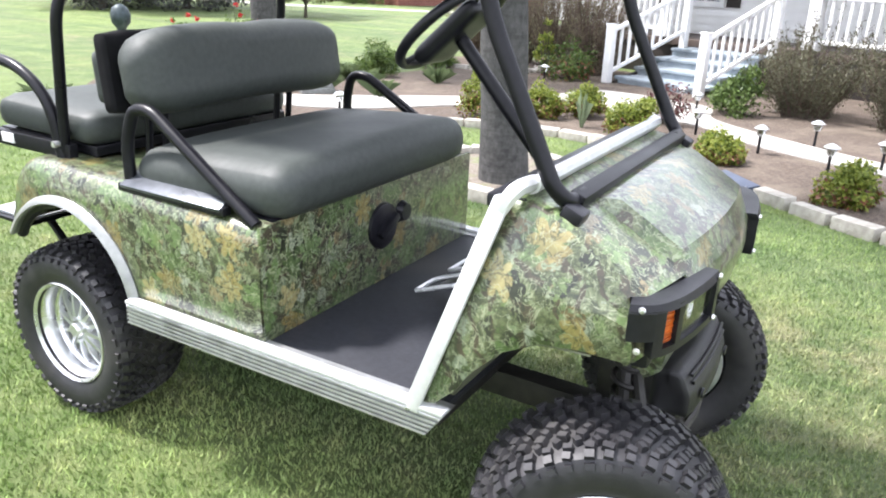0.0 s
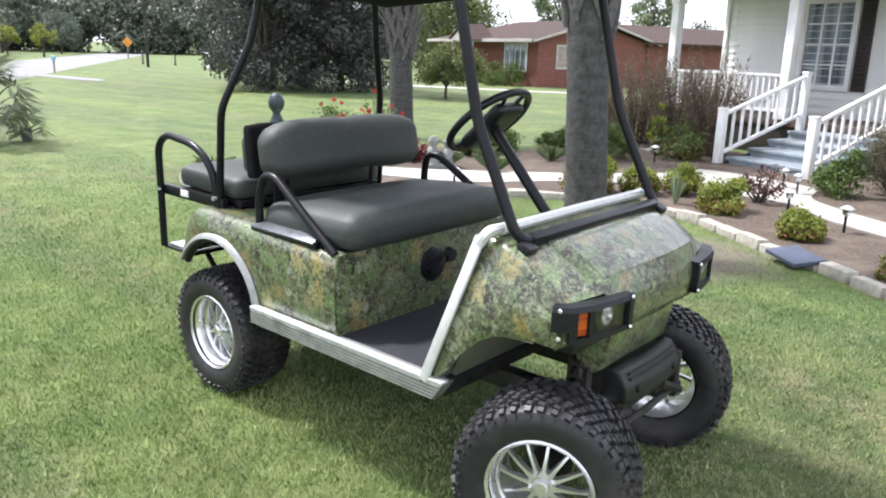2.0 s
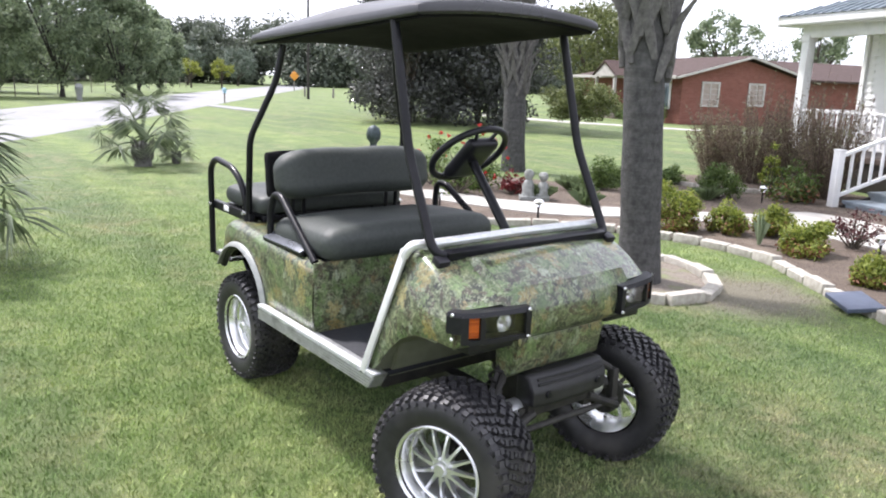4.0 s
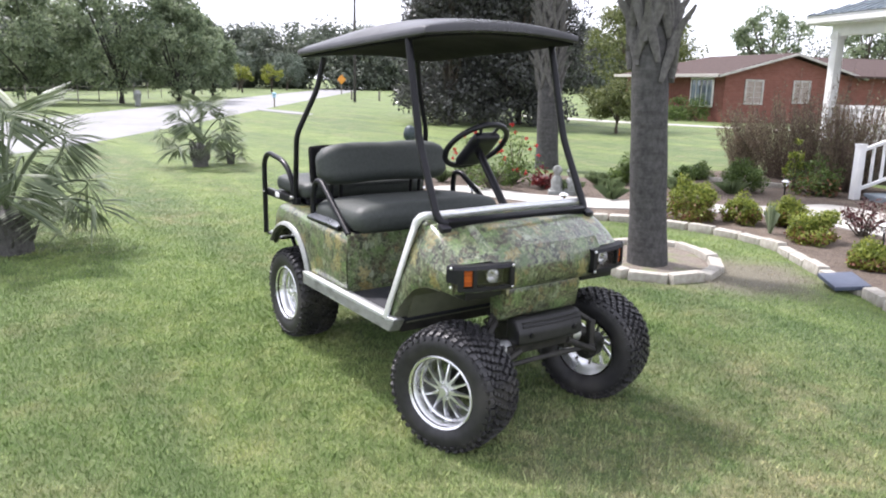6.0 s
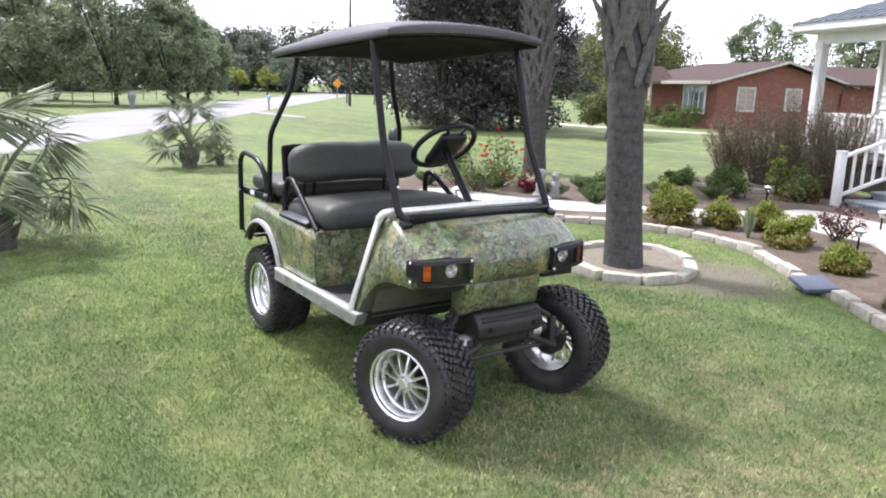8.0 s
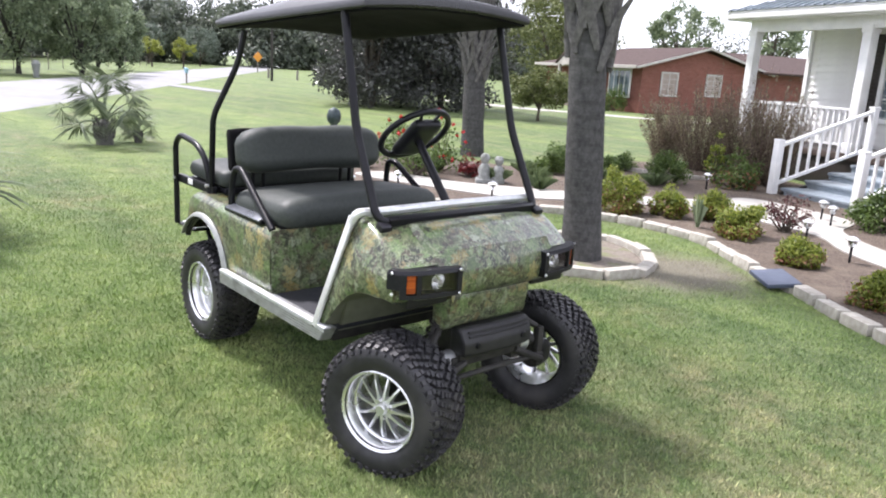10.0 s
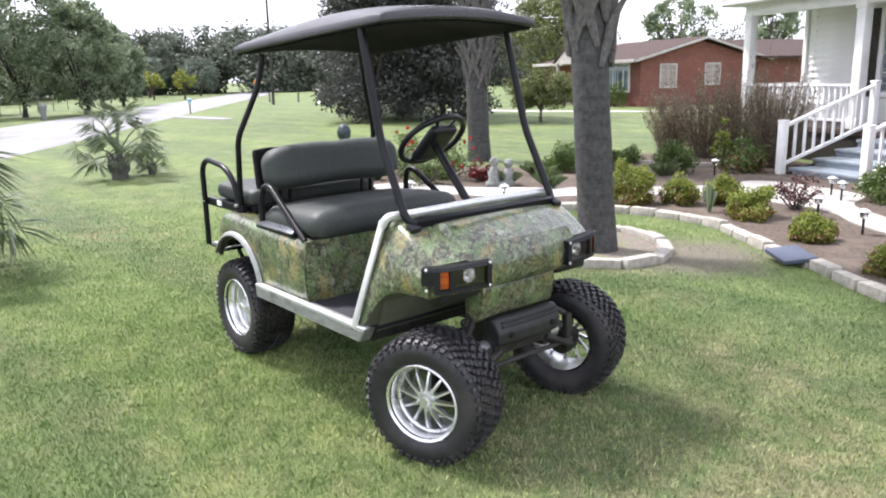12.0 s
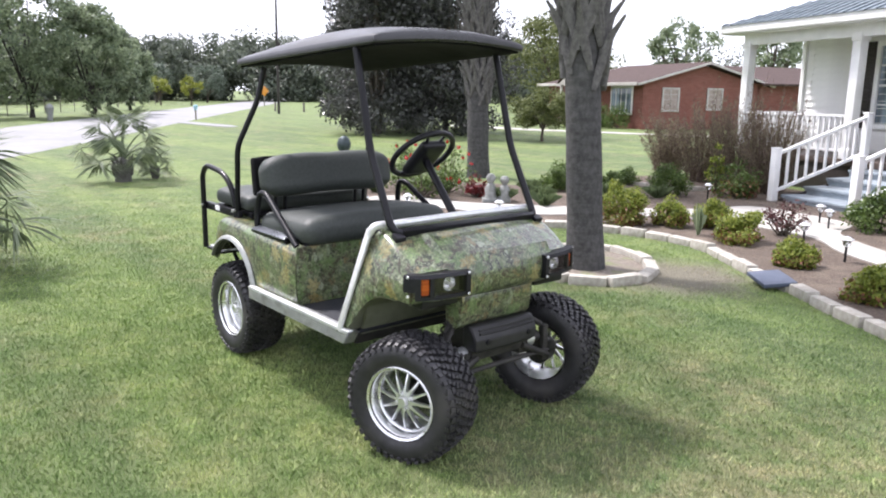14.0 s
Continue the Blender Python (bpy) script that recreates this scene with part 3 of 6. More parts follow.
def smooth_line(pts, step=0.1, closed=False):
    """Points at even steps along a smooth curve through pts (2D or 3D)."""
    p = np.array(pts, float)
    k = len(p)
    out = []
    for i in range(k if closed else k - 1):
        idx = [(i + j - 1) % k if closed else min(max(i + j - 1, 0), k - 1) for j in range(4)]
        a, b, c, d = p[idx]
        m = max(2, int(np.linalg.norm(c - b) / step))
        for t in np.linspace(0, 1, m, endpoint=False):
            out.append(0.5 * (2 * b + (c - a) * t + (2 * a - 5 * b + 4 * c - d) * t * t + (3 * b - a - 3 * c + d) * t ** 3))
    if not closed:
        out.append(p[-1])
    return np.array(out)


def leaf_quads(pos, nrm, length, width, rng, droop=0.0):
    """One four-cornered leaf at each place, its face roughly along nrm. Returns verts and faces."""
    k = len(pos)
    a = rng.normal(size=(k, 3))
    nrm = nrm + rng.normal(size=(k, 3)) * 0.7
    nrm /= np.linalg.norm(nrm, axis=1, keepdims=True) + 1e-9
    a -= nrm * (a * nrm).sum(1, keepdims=True)
    a /= np.linalg.norm(a, axis=1, keepdims=True) + 1e-9
    b = np.cross(nrm, a)
    ln = (length * rng.uniform(0.6, 1.3, k))[:, None]
    wd = (width * rng.uniform(0.7, 1.2, k))[:, None]
    tip = pos + a * ln
    tip[:, 2] -= droop * ln[:, 0]
    v = np.stack([pos, pos + a * ln * 0.5 + b * wd * 0.5, tip, pos + a * ln * 0.5 - b * wd * 0.5], 1).reshape(-1, 3)
    f = np.arange(4 * k).reshape(-1, 4)
    return v, f


def clump_cloud(rng, centres, radii, per, spread=0.35):
    """Leaf places and outward directions: for every clump its shell, thicker at the outside."""
    pos, nrm = [], []
    for c, r in zip(centres, radii):
        d = rng.normal(size=(per, 3))
        d /= np.linalg.norm(d, axis=1, keepdims=True)
        rad = r * (1 - spread * rng.random(per) ** 1.6)[:, None]
        pos.append(np.array(c) + d * rad * np.array([1, 1, 0.85]))
        nrm.append(d + np.array([0, 0, 0.35]))
    return np.concatenate(pos), np.concatenate(nrm)

# ---- the golf cart ----
cart = thing("golf_cart", (0, -0.06, 0), "lifted camouflage golf cart with knobby tyres parked on lawn", "golf cart")
cart.matrix_basis = pose(-0.087, 0.123, 0.004, 0.29, 0.52, -0.90)      # the lawn falls a little towards its nose


LEAN = 0.15        # how far the cowl's sides lean in, per metre of height


def cowl_shell():
    """The front body: slanted rings from the door trim over the bonnet to the nose."""
    rows = [  # foot x, z; top x, z; half width; forward bulge of the top
        (1.235, 0.492, 1.405, 0.966, 0.530, 0.0), (1.290, 0.506, 1.452, 0.958, 0.536, 0.004), (1.330, 0.545, 1.510, 0.940, 0.540, 0.012),
        (1.372, 0.605, 1.565, 0.914, 0.541, 0.022), (1.430, 0.662, 1.620, 0.884, 0.540, 0.034), (1.510, 0.698, 1.664, 0.856, 0.535, 0.045),
        (1.600, 0.704, 1.694, 0.838, 0.528, 0.055), (1.660, 0.700, 1.712, 0.824, 0.520, 0.062), (1.676, 0.697, 1.722, 0.806, 0.514, 0.066),
        (1.684, 0.694, 1.728, 0.760, 0.508, 0.064), (1.686, 0.692, 1.720, 0.712, 0.503, 0.058), (1.680, 0.690, 1.702, 0.694, 0.498, 0.052)]
    bm = bmesh.new()
    rings = []
    na, nt, rc = 8, 22, 0.045
    for xb, zb, xt, zt, w, bulge in rows:
        xb, xt = [x if x < 1.45 else 1.45 + (x - 1.45) * 0.90 for x in (xb, xt)]
        foot_w, w = w + 0.008, w + 0.008 - LEAN * (zt - 0.5)
        half = []
        hgt = max(zt - zb, 0.004)
        r = min(rc, hgt * 0.6)
        for i in range(na):                                     # up the side
            f = i / na * (1 - r / hgt)
            flare = 0.010 * math.sin(math.pi * min(1, f * 1.1))
            half.append((xb + (xt - xb) * f, -foot_w + LEAN * (zb + hgt * f - 0.5) - flare, zb + hgt * f))
        for i in range(5):                                      # the rounded shoulder
            a = math.pi / 2 * i / 4
            f = (hgt - r + r * math.sin(a)) / hgt
            half.append((xb + (xt - xb) * f, -w + r * (1 - math.cos(a)), zb + hgt * f))
        flat = []
        for i in range(1, nt):
            y = (-w + r) + (w - r) * i / nt
            k = 1 - (y / (w - r)) ** 2
            lift = 0.014 * k + (0.030 if abs(y) < 0.31 and 1.52 < xt < 1.675 else 0)
            flat.append((xt + bulge * k, y, zt + lift * min(1, hgt / 0.1)))
        ring = half + flat
        y0 = (xt + bulge, 0.0, zt + (0.014 + (0.030 if 1.52 < xt < 1.675 else 0)) * min(1, hgt / 0.1))
        full = ring + [y0] + [(x, -y, z) for x, y, z in ring[::-1]]
        rings.append([bm.verts.new(p) for p in full])
    for a, b in zip(rings, rings[1:]):
        for k in range(len(a) - 1):
            bm.faces.new((a[k], a[k + 1], b[k + 1], b[k]))
    eyes = [f for f in bm.faces if (lambda c: 0.24 < abs(c.y) < 0.45 and 0.715 < c.z < 0.822 and c.x > 1.6)(f.calc_center_median())]
    bmesh.ops.delete(bm, geom=eyes, context="FACES")           # the headlamps sit in these openings
    bmesh.ops.recalc_face_normals(bm, faces=bm.faces)
    bmesh.ops.solidify(bm, geom=bm.faces[:], thickness=0.006)
    return bm


def rear_shell():
    """The rear body with its seat box: rings across, from the tail to the box front."""
    def foot(x):
        if -0.215 < x < 0.335:
            return 0.44 + 0.272 * math.sqrt(max(0, 1 - ((x - 0.06) / 0.278) ** 2)) if x > -0.17 else 0.575
        return 0.575 if x < 0 else 0.492
    xs = [-0.275, -0.262, -0.235, -0.205, -0.17, -0.13, -0.09, -0.04, 0.01, 0.06, 0.11, 0.16, 0.20, 0.24, 0.275, 0.30, 0.318, 0.334, 0.36, 0.45, 0.55, 0.65, 0.74, 0.778, 0.785]
    bm = bmesh.new()
    rings = []
    for x in xs:
        tail = max(0, min(1, (x + 0.275) / 0.20))
        zt = 0.66 + (0.815 - 0.66) * math.sin(tail * math.pi / 2) - 0.030 * max(0, x / 0.785)
        w = 0.47 + 0.052 * math.sin(tail * math.pi / 2)
        if x > 0.77:
            w -= 0.006
        zb = foot(x)
        r = min(0.05, (zt - zb) * 0.5)
        half = []
        for i in range(9):
            f = i / 8
            z = zb + (zt - r - zb) * f
            half.append((x, -w - 0.006 * math.sin(math.pi * f), z))
        for i in range(1, 6):
            a = math.pi / 2 * i / 5
            half.append((x, -w + r * (1 - math.cos(a)), zt - r + r * math.sin(a)))
        half += [(x, y, zt) for y in (-0.3, -0.12)]
        full = half + [(a, -b, c) for a, b, c in half[::-1]]
        rings.append([bm.verts.new(p) for p in full])
    for a, b in zip(rings, rings[1:]):
        for k in range(len(a) - 1):
            bm.faces.new((a[k], a[k + 1], b[k + 1], b[k]))
    bm.faces.new(rings[0])
    bmesh.ops.recalc_face_normals(bm, faces=bm.faces)
    return bm


part("front_body", cowl_shell(), M_camo, cart, "glossy leaf-patterned camouflage bonnet and cowl", angle=35)
part("rear_body", rear_shell(), M_camo, cart, "camouflage rear body over the wheels", angle=35)
part("seat_box_front", box((0.783, 0, 0.635), (0.012, 1.03, 0.30), 0.004), M_camo, cart, "camouflage front panel below the seat")
fv = plate([(1.58, 0.70), (1.690, 0.70), (1.697, 0.66), (1.678, 0.55), (1.64, 0.52), (1.58, 0.53)], -0.215, 0.225, "y", 0.012)
part("front_valance", fv, M_camo, cart, "camouflage panel below the nose")


def side_parts(s):
    """What the cart has once on either side; s is -1 or 1."""
    # ribbed rocker strip below the floor
    bm = bmesh.new()
    prof = [(0.500, 0.490), (0.556, 0.490)]
    z = 0.485
    for i in range(5):                                          # proud ribs with deep grooves between
        prof += [(0.562, z), (0.562, z - 0.0055), (0.550, z - 0.0065), (0.550, z - 0.0110)]
        z -= 0.0115
    prof += [(0.500, 0.426)]
    lo = [bm.verts.new((0.335, s * a, b)) for a, b in prof]
    hi = [bm.verts.new((1.320 - 0.7 * (0.490 - b), s * a, b)) for a, b in prof]
    for i in range(len(prof)):
        j = (i + 1) % len(prof)
        bm.faces.new((lo[i], lo[j], hi[j], hi[i]))
    bm.faces.new(lo)
    bm.faces.new(hi[::-1])
    bmesh.ops.recalc_face_normals(bm, faces=bm.faces)
    part("rocker_panel", bm, M_ribbed, cart, "ribbed aluminium rocker strip with dark grooves", angle=20)
    part("rocker_edge", box((0.828, s * 0.547, 0.4955), (0.990, 0.034, 0.011), 0.004), M_alu, cart, "bright sill edge")
    # trim up the door opening and its end on the cowl
    strip = bmesh.new()
    low, high = Vector((1.248, s * 0.556, 0.490)), Vector((1.392, s * 0.488, 0.958))
    up = (high - low).normalized()
    out = (Vector((0, s, 0)) - up * up.y * s).normalized()
    turn = Matrix((up.cross(out), out, up)).transposed()
    mid = (low + high) / 2
    add_box(strip, mid + out * 0.004, (0.030, 0.012, (high - low).length + 0.012), 0.004, turn)
    add_box(strip, mid - out * 0.010 - turn.col[0] * (0.016 * (turn.col[0].x > 0) - 0.016 * (turn.col[0].x < 0)), (0.012, 0.034, (high - low).length + 0.012), 0.004, turn)
    bend = rounded([(1.387, s * 0.491, 0.942), (1.410, s * 0.480, 0.985), (1.424, s * 0.42, 0.987)], 0.03, 5)
    add_tube(strip, bend, 0.017, 8, squash=0.9)
    part("door_trim", strip, M_alu, cart, "bright metal trim along the door opening")
    # bright lip round the rear wheel arch
    turns = np.linspace(0.16, 2.62, 26)
    arch = [(0.06 + 0.283 * math.cos(a), s * 0.531, 0.44 + 0.277 * math.sin(a)) for a in turns]
    band, rings = bmesh.new(), []
    for a in turns:
        rings.append([band.verts.new((0.06 + (r + 0.006) * math.cos(a), s * y, 0.44 + r * math.sin(a))) for r, y in ((0.270, 0.520), (0.266, 0.544), (0.270, 0.550), (0.284, 0.543), (0.291, 0.532), (0.286, 0.520))])
    for a, b in zip(rings, rings[1:]):
        for k in range(6):
            band.faces.new((a[k], a[(k + 1) % 6], b[(k + 1) % 6], b[k]))
    band.faces.new(rings[0])
    band.faces.new(rings[-1][::-1])
    bmesh.ops.recalc_face_normals(band, faces=band.faces)
    part("arch_trim", band, M_lip, cart, "bright wheel arch lip")
    fl = bmesh.new()
    add_tube(fl, [(x, s * 0.51, z - 0.012) for x, y, z in arch], 0.016, 8)
    part("arch_flare", fl, M_plastic, cart, "black inner arch rubber")
    # hip rail beside the seat
    rail = rounded([(0.300, s * 0.478, 0.79), (0.290, s * 0.474, 0.905), (0.318, s * 0.466, 1.000), (0.385, s * 0.466, 1.004), (0.755, s * 0.492, 0.778)], 0.045, 6)
    part("hip_rail", tube(rail, 0.0165, 10), M_black, cart, "black tubular hip rail beside the seat")
    tilt = Euler((radians(-s * 24), 0, 0)).to_matrix()
    part("hip_rail_plate", box((0.475, s * 0.478, 0.815), (0.36, 0.075, 0.012), 0.003, tilt), M_satin, cart, "flat satin metal plate inside the hip rail")
    part("hip_rail_base", box((0.475, s * 0.496, 0.797), (0.38, 0.030, 0.022), 0.005), M_plastic, cart)
    # roof posts
    front = rounded([(1.192, s * 0.420, 1.745), (1.312, s * 0.428, 1.29), (1.468, s * 0.434, 0.990), (1.497, s * 0.42, 0.960), (1.500, s * 0.35, 0.962)], 0.06, 6)
    part("front_roof_post", tube(front, 0.0175, 12), M_black, cart, "bent black front roof post")
    ft = bmesh.new()
    add_box(ft, (1.512, s * 0.424, 0.938), (0.045, 0.05, 0.040), 0.008, Euler((0, radians(24), 0)).to_matrix())
    add_box(ft, (1.530, s * 0.426, 0.912), (0.062, 0.056, 0.014), 0.004, Euler((0, radians(26), 0)).to_matrix())
    part("post_foot", ft, M_plastic, cart)
    rear = rounded([(-0.03, s * 0.440, 0.80), (-0.010, s * 0.442, 1.0), (0.018, s * 0.446, 1.226), (0.090, s * 0.345, 1.490), (0.112, s * 0.312, 1.665)], 0.05, 5)
    part("rear_roof_post", tube(rear, 0.0158, 12), M_black, cart, "bent black rear roof post")
    # grab rail and rear seat rail
    grab = rounded([(-0.475, s * 0.455, 0.565), (-0.475, s * 0.455, 1.03), (-0.40, s * 0.455, 1.085), (-0.17, s * 0.455, 1.06), (-0.055, s * 0.452, 0.98), (-0.03, s * 0.446, 0.80)], 0.075, 6)
    part("grab_rail", tube(grab, 0.0165, 10), M_black, cart, "black tubular rear grab rail")
    sr = box((-0.235, s * 0.435, 0.832), (0.48, 0.028, 0.045), 0.004)
    rail_ob = part("rear_seat_rail", sr, M_black, cart)
    part("sticker", box((-0.285, s * 0.4505, 0.836), (0.06, 0.003, 0.030), 0.001), M_label, rail_ob, "small white warning sticker")
    for x, z in ((-0.035, 0.80), (-0.03, 0.855), (-0.47, 0.835)):
        part("bolt", lathe([(0.0, s * 0.474), (0.009, s * 0.474), (0.010, s * 0.462), (0.010, s * 0.45)], 8, "y", (x, 0, z)), M_alloy, cart)
    # lower front suspension
    arm = bmesh.new()
    for dx in (-0.10, 0.10):
        add_tube(arm, [(1.62 + dx, s * 0.14, 0.40), (1.68 + dx * 0.3, s * 0.33, 0.31)], 0.016, 8)
    add_tube(arm, [(1.60, s * 0.16, 0.56), (1.68, s * 0.31, 0.46)], 0.014, 8)
    add_box(arm, (1.685, s * 0.325, 0.37), (0.038, 0.036, 0.18), 0.01)
    part("suspension_arm", arm, M_steel, cart, "black front suspension arm")
    sp = bmesh.new()
    helix = [(1.585 + 0.05 * t / 40 + 0.030 * math.cos(t), s * (0.16 + 0.14 * t / 40) + 0.030 * math.sin(t), 0.60 - 0.20 * t / 40) for t in np.linspace(0, 40, 90)]
    add_tube(sp, helix, 0.0065, 6)
    add_tube(sp, [(1.58, s * 0.15, 0.64), (1.64, s * 0.31, 0.37)], 0.015, 8)
    part("coil_shock", sp, M_steel, cart, "black coil-over shock absorber")
    well, rings = bmesh.new(), []
    for x, z in smooth_line([(1.262, 0.462), (1.278, 0.520), (1.318, 0.590), (1.390, 0.652), (1.490, 0.690), (1.600, 0.698)], 0.03):
        rings.append([well.verts.new((x, s * y, z)) for y in (0.528 - LEAN * (z - 0.5), 0.43, 0.35, 0.29)])
    for a, b in zip(rings, rings[1:]):
        for k in range(3):
            well.faces.new((a[k], a[k + 1], b[k + 1], b[k]))
    bmesh.ops.recalc_face_normals(well, faces=well.faces)
    bmesh.ops.solidify(well, geom=well.faces[:], thickness=0.005)
    part("wheel_arch_liner", well, M_liner, cart, "dull olive inner wheel arch")
    # headlamp: a deep black box whose outer end wraps round the corner
    plan = smooth_line([(1.763, 0.232), (1.757, 0.30), (1.744, 0.38), (1.728, 0.44), (1.706, 0.482), (1.676, 0.504), (1.664, 0.508)], 0.01)
    run = np.concatenate([[0], np.cumsum(np.linalg.norm(np.diff(plan, axis=0), axis=1))])

    def at_run(d):
        p = np.array([np.interp(d, run, plan[:, 0]), np.interp(d, run, plan[:, 1])])
        q_ = np.array([np.interp(d + 0.004, run, plan[:, 0]), np.interp(d + 0.004, run, plan[:, 1])]) - np.array([np.interp(d - 0.004, run, plan[:, 0]), np.interp(d - 0.004, run, plan[:, 1])])
        q_ /= np.linalg.norm(q_)
        return p, np.array([q_[1], -q_[0]])

    def strip_of(bm, d0, d1, z0, z1, front, back, n=8, lean=0.0):
        """A block that follows the housing's plan from d0 to d1, between two depths."""
        loops = []
        for i in range(n + 1):
            p, o = at_run(d0 + (d1 - d0) * i / n)
            ring = []
            for z, dep in ((z0, front), (z1, front - lean), (z1, back), (z0, back)):
                g = p + o * dep
                ring.append(bm.verts.new((g[0], s * g[1], z)))
            loops.append(ring)
        for a, b in zip(loops, loops[1:]):
            for k in range(4):
                bm.faces.new((a[k], a[(k + 1) % 4], b[(k + 1) % 4], b[k]))
        bm.faces.new(loops[0])
        bm.faces.new(loops[-1][::-1])
        return bm

    full = run[-1]
    hb = bmesh.new()
    strip_of(hb, 0.0, full, 0.808, 0.824, 0.006, -0.07, 20, 0.006)          # top
    strip_of(hb, 0.0, full - 0.05, 0.716, 0.732, 0.004, -0.07, 20)                 # bottom
    strip_of(hb, 0.0, 0.022, 0.722, 0.816, 0.006, -0.07, 2)                 # inner end
    strip_of(hb, 0.178, 0.196, 0.722, 0.816, 0.004, -0.06, 2)               # between lamp and marker
    strip_of(hb, 0.236, full - 0.05, 0.726, 0.812, 0.005, -0.03, 14)        # outer wrap
    strip_of(hb, full - 0.052, full, 0.752, 0.812, 0.005, -0.03, 4)         # and its raised end
    strip_of(hb, 0.018, 0.24, 0.722, 0.816, -0.050, -0.062, 10)             # back of the recess
    bmesh.ops.recalc_face_normals(hb, faces=hb.faces)
    lamp = part("headlamp", hb, M_plastic, cart, "black headlamp housing with amber marker", angle=40)
    mk = strip_of(bmesh.new(), 0.197, 0.233, 0.736, 0.804, -0.006, -0.03, 5)
    bmesh.ops.recalc_face_normals(mk, faces=mk.faces)
    part("marker_lens", mk, M_amber, lamp, "amber turn marker lens")
    for k in range(5):
        rb = strip_of(bmesh.new(), 0.199, 0.231, 0.741 + 0.0125 * k, 0.745 + 0.0125 * k, -0.0035, -0.008, 4)
        bmesh.ops.recalc_face_normals(rb, faces=rb.faces)
        part("lens_rib", rb, M_amber, lamp)
    p, o = at_run(0.10)
    bowl = p - o * 0.046
    part("reflector", lathe([(0.0, 0.002), (0.012, 0.003), (0.022, 0.009), (0.030, 0.020), (0.032, 0.026), (0.030, 0.027), (0.020, 0.004)], 16, "x", (bowl[0], s * bowl[1], 0.772)), M_reflector, lamp, "bright headlamp reflector")
    part("bulb", lathe([(0.0, 0.026), (0.007, 0.023), (0.009, 0.010), (0.009, 0.002)], 12, "x", (bowl[0], s * bowl[1], 0.772)), M_label, lamp)
    pn = strip_of(bmesh.new(), 0.022, 0.178, 0.728, 0.812, -0.004, -0.007, 8)
    bmesh.ops.recalc_face_normals(pn, faces=pn.faces)
    part("lamp_glass", pn, M_glass, lamp, "clear headlamp cover")
    for d, z in ((0.010, 0.816), (0.010, 0.724), (0.288, 0.816), (0.288, 0.734)):
        p, o = at_run(d)
        p = p + o * 0.006
        part("screw", lathe([(0.0, 0.006), (0.005, 0.005), (0.007, 0.0)], 8, "x" if d < 0.1 else "y", (p[0], s * p[1], z)) if d < 0.1 else
             lathe([(0.0, s * 0.006), (0.005, s * 0.005), (0.007, 0.0)], 8, "y", (p[0], s * p[1], z)), M_alloy, lamp)
    part("lamp_bracket", box((1.635, s * 0.335, 0.690), (0.12, 0.20, 0.055), 0.014), M_plastic, cart, "black bracket below the headlamp")


for side in (-1, 1):
    side_parts(side)

# sill trim over the cowl, cross bar, floor, bumper
part("cowl_trim", tube([(1.425, -0.43, 0.984), (1.432, 0, 0.990), (1.425, 0.43, 0.984)], 0.021, 8, squash=0.8), M_alu, cart, "bright trim across the cowl")
part("dash_shelf", box((1.38, 0, 0.945), (0.09, 0.90, 0.03), 0.008), M_plastic, cart)
part("cross_bar", box((1.503, 0, 0.960), (0.036, 0.80, 0.034), 0.007, Euler((0, radians(18), 0)).to_matrix()), M_black, cart, "flat black bar across the bonnet")
part("floor_mat", box((1.04, 0, 0.478), (0.52, 1.06, 0.016), 0.003), M_mat, cart, "dark ribbed rubber floor mat")
toe = plate([(1.22, 0.48), (1.28, 0.50), (1.395, 0.93), (1.375, 0.94), (1.25, 0.515), (1.21, 0.487)], -0.455, 0.455, "y")
part("toe_board", toe, M_mat, cart)
fw = plate([(1.262, 0.455), (1.278, 0.455), (1.312, 0.520), (1.425, 0.930), (1.405, 0.935), (1.292, 0.520)], -0.462, 0.462, "y")
part("firewall", fw, M_liner, cart, "dull olive panel behind the front wheels")
part("floor_pan", box((0.80, 0, 0.440), (0.95, 0.98, 0.055), 0.006), M_steel, cart)
for y in (-0.17, 0.17):
    part("frame_rail", box((0.78, y, 0.385), (1.85, 0.06, 0.07), 0.008), M_steel, cart, "dark chassis rail")
bp = cushion((1.708, 0.02, 0.487), (0.10, 0.385, 0.118), 0.016, 10, lambda p, h: Vector((p.x - 0.012 * (p.y / h.y) ** 2 - 0.03 * max(0, p.z / h.z) * (p.x > 0), p.y, p.z)))
bumper = part("front_bumper", bp, M_bumper, cart, "scuffed black moulded front bumper")
for z in (0.530, 0.512):
    part("bumper_rib", tube([(1.750 - 0.012 * (y / 0.21) ** 2 - 0.3 * (z - 0.50), y + 0.02, z) for y in np.linspace(-0.165, 0.165, 9)], 0.005, 6), M_bumper, bumper)
for y in (-0.15, 0.15):
    part("bumper_bracket", box((1.645, y, 0.46), (0.12, 0.03, 0.05), 0.004), M_steel, cart)
    part("bumper_bolt", lathe([(0.0, 0.006), (0.012, 0.005), (0.014, 0.0)], 10, "x", (1.756, y * 0.85 + 0.02, 0.475)), M_black, bumper)
st = bmesh.new()
add_tube(st, [(1.70, -0.34, 0.33), (1.73, 0, 0.35), (1.70, 0.34, 0.33)], 0.012, 8)
part("tie_rod", st, M_steel, cart)
fa = bmesh.new()
add_tube(fa, [(1.66, -0.30, 0.40), (1.66, 0.30, 0.40)], 0.028, 10)
add_box(fa, (1.62, 0, 0.46), (0.20, 0.34, 0.16), 0.02)
part("front_axle", fa, M_steel, cart)
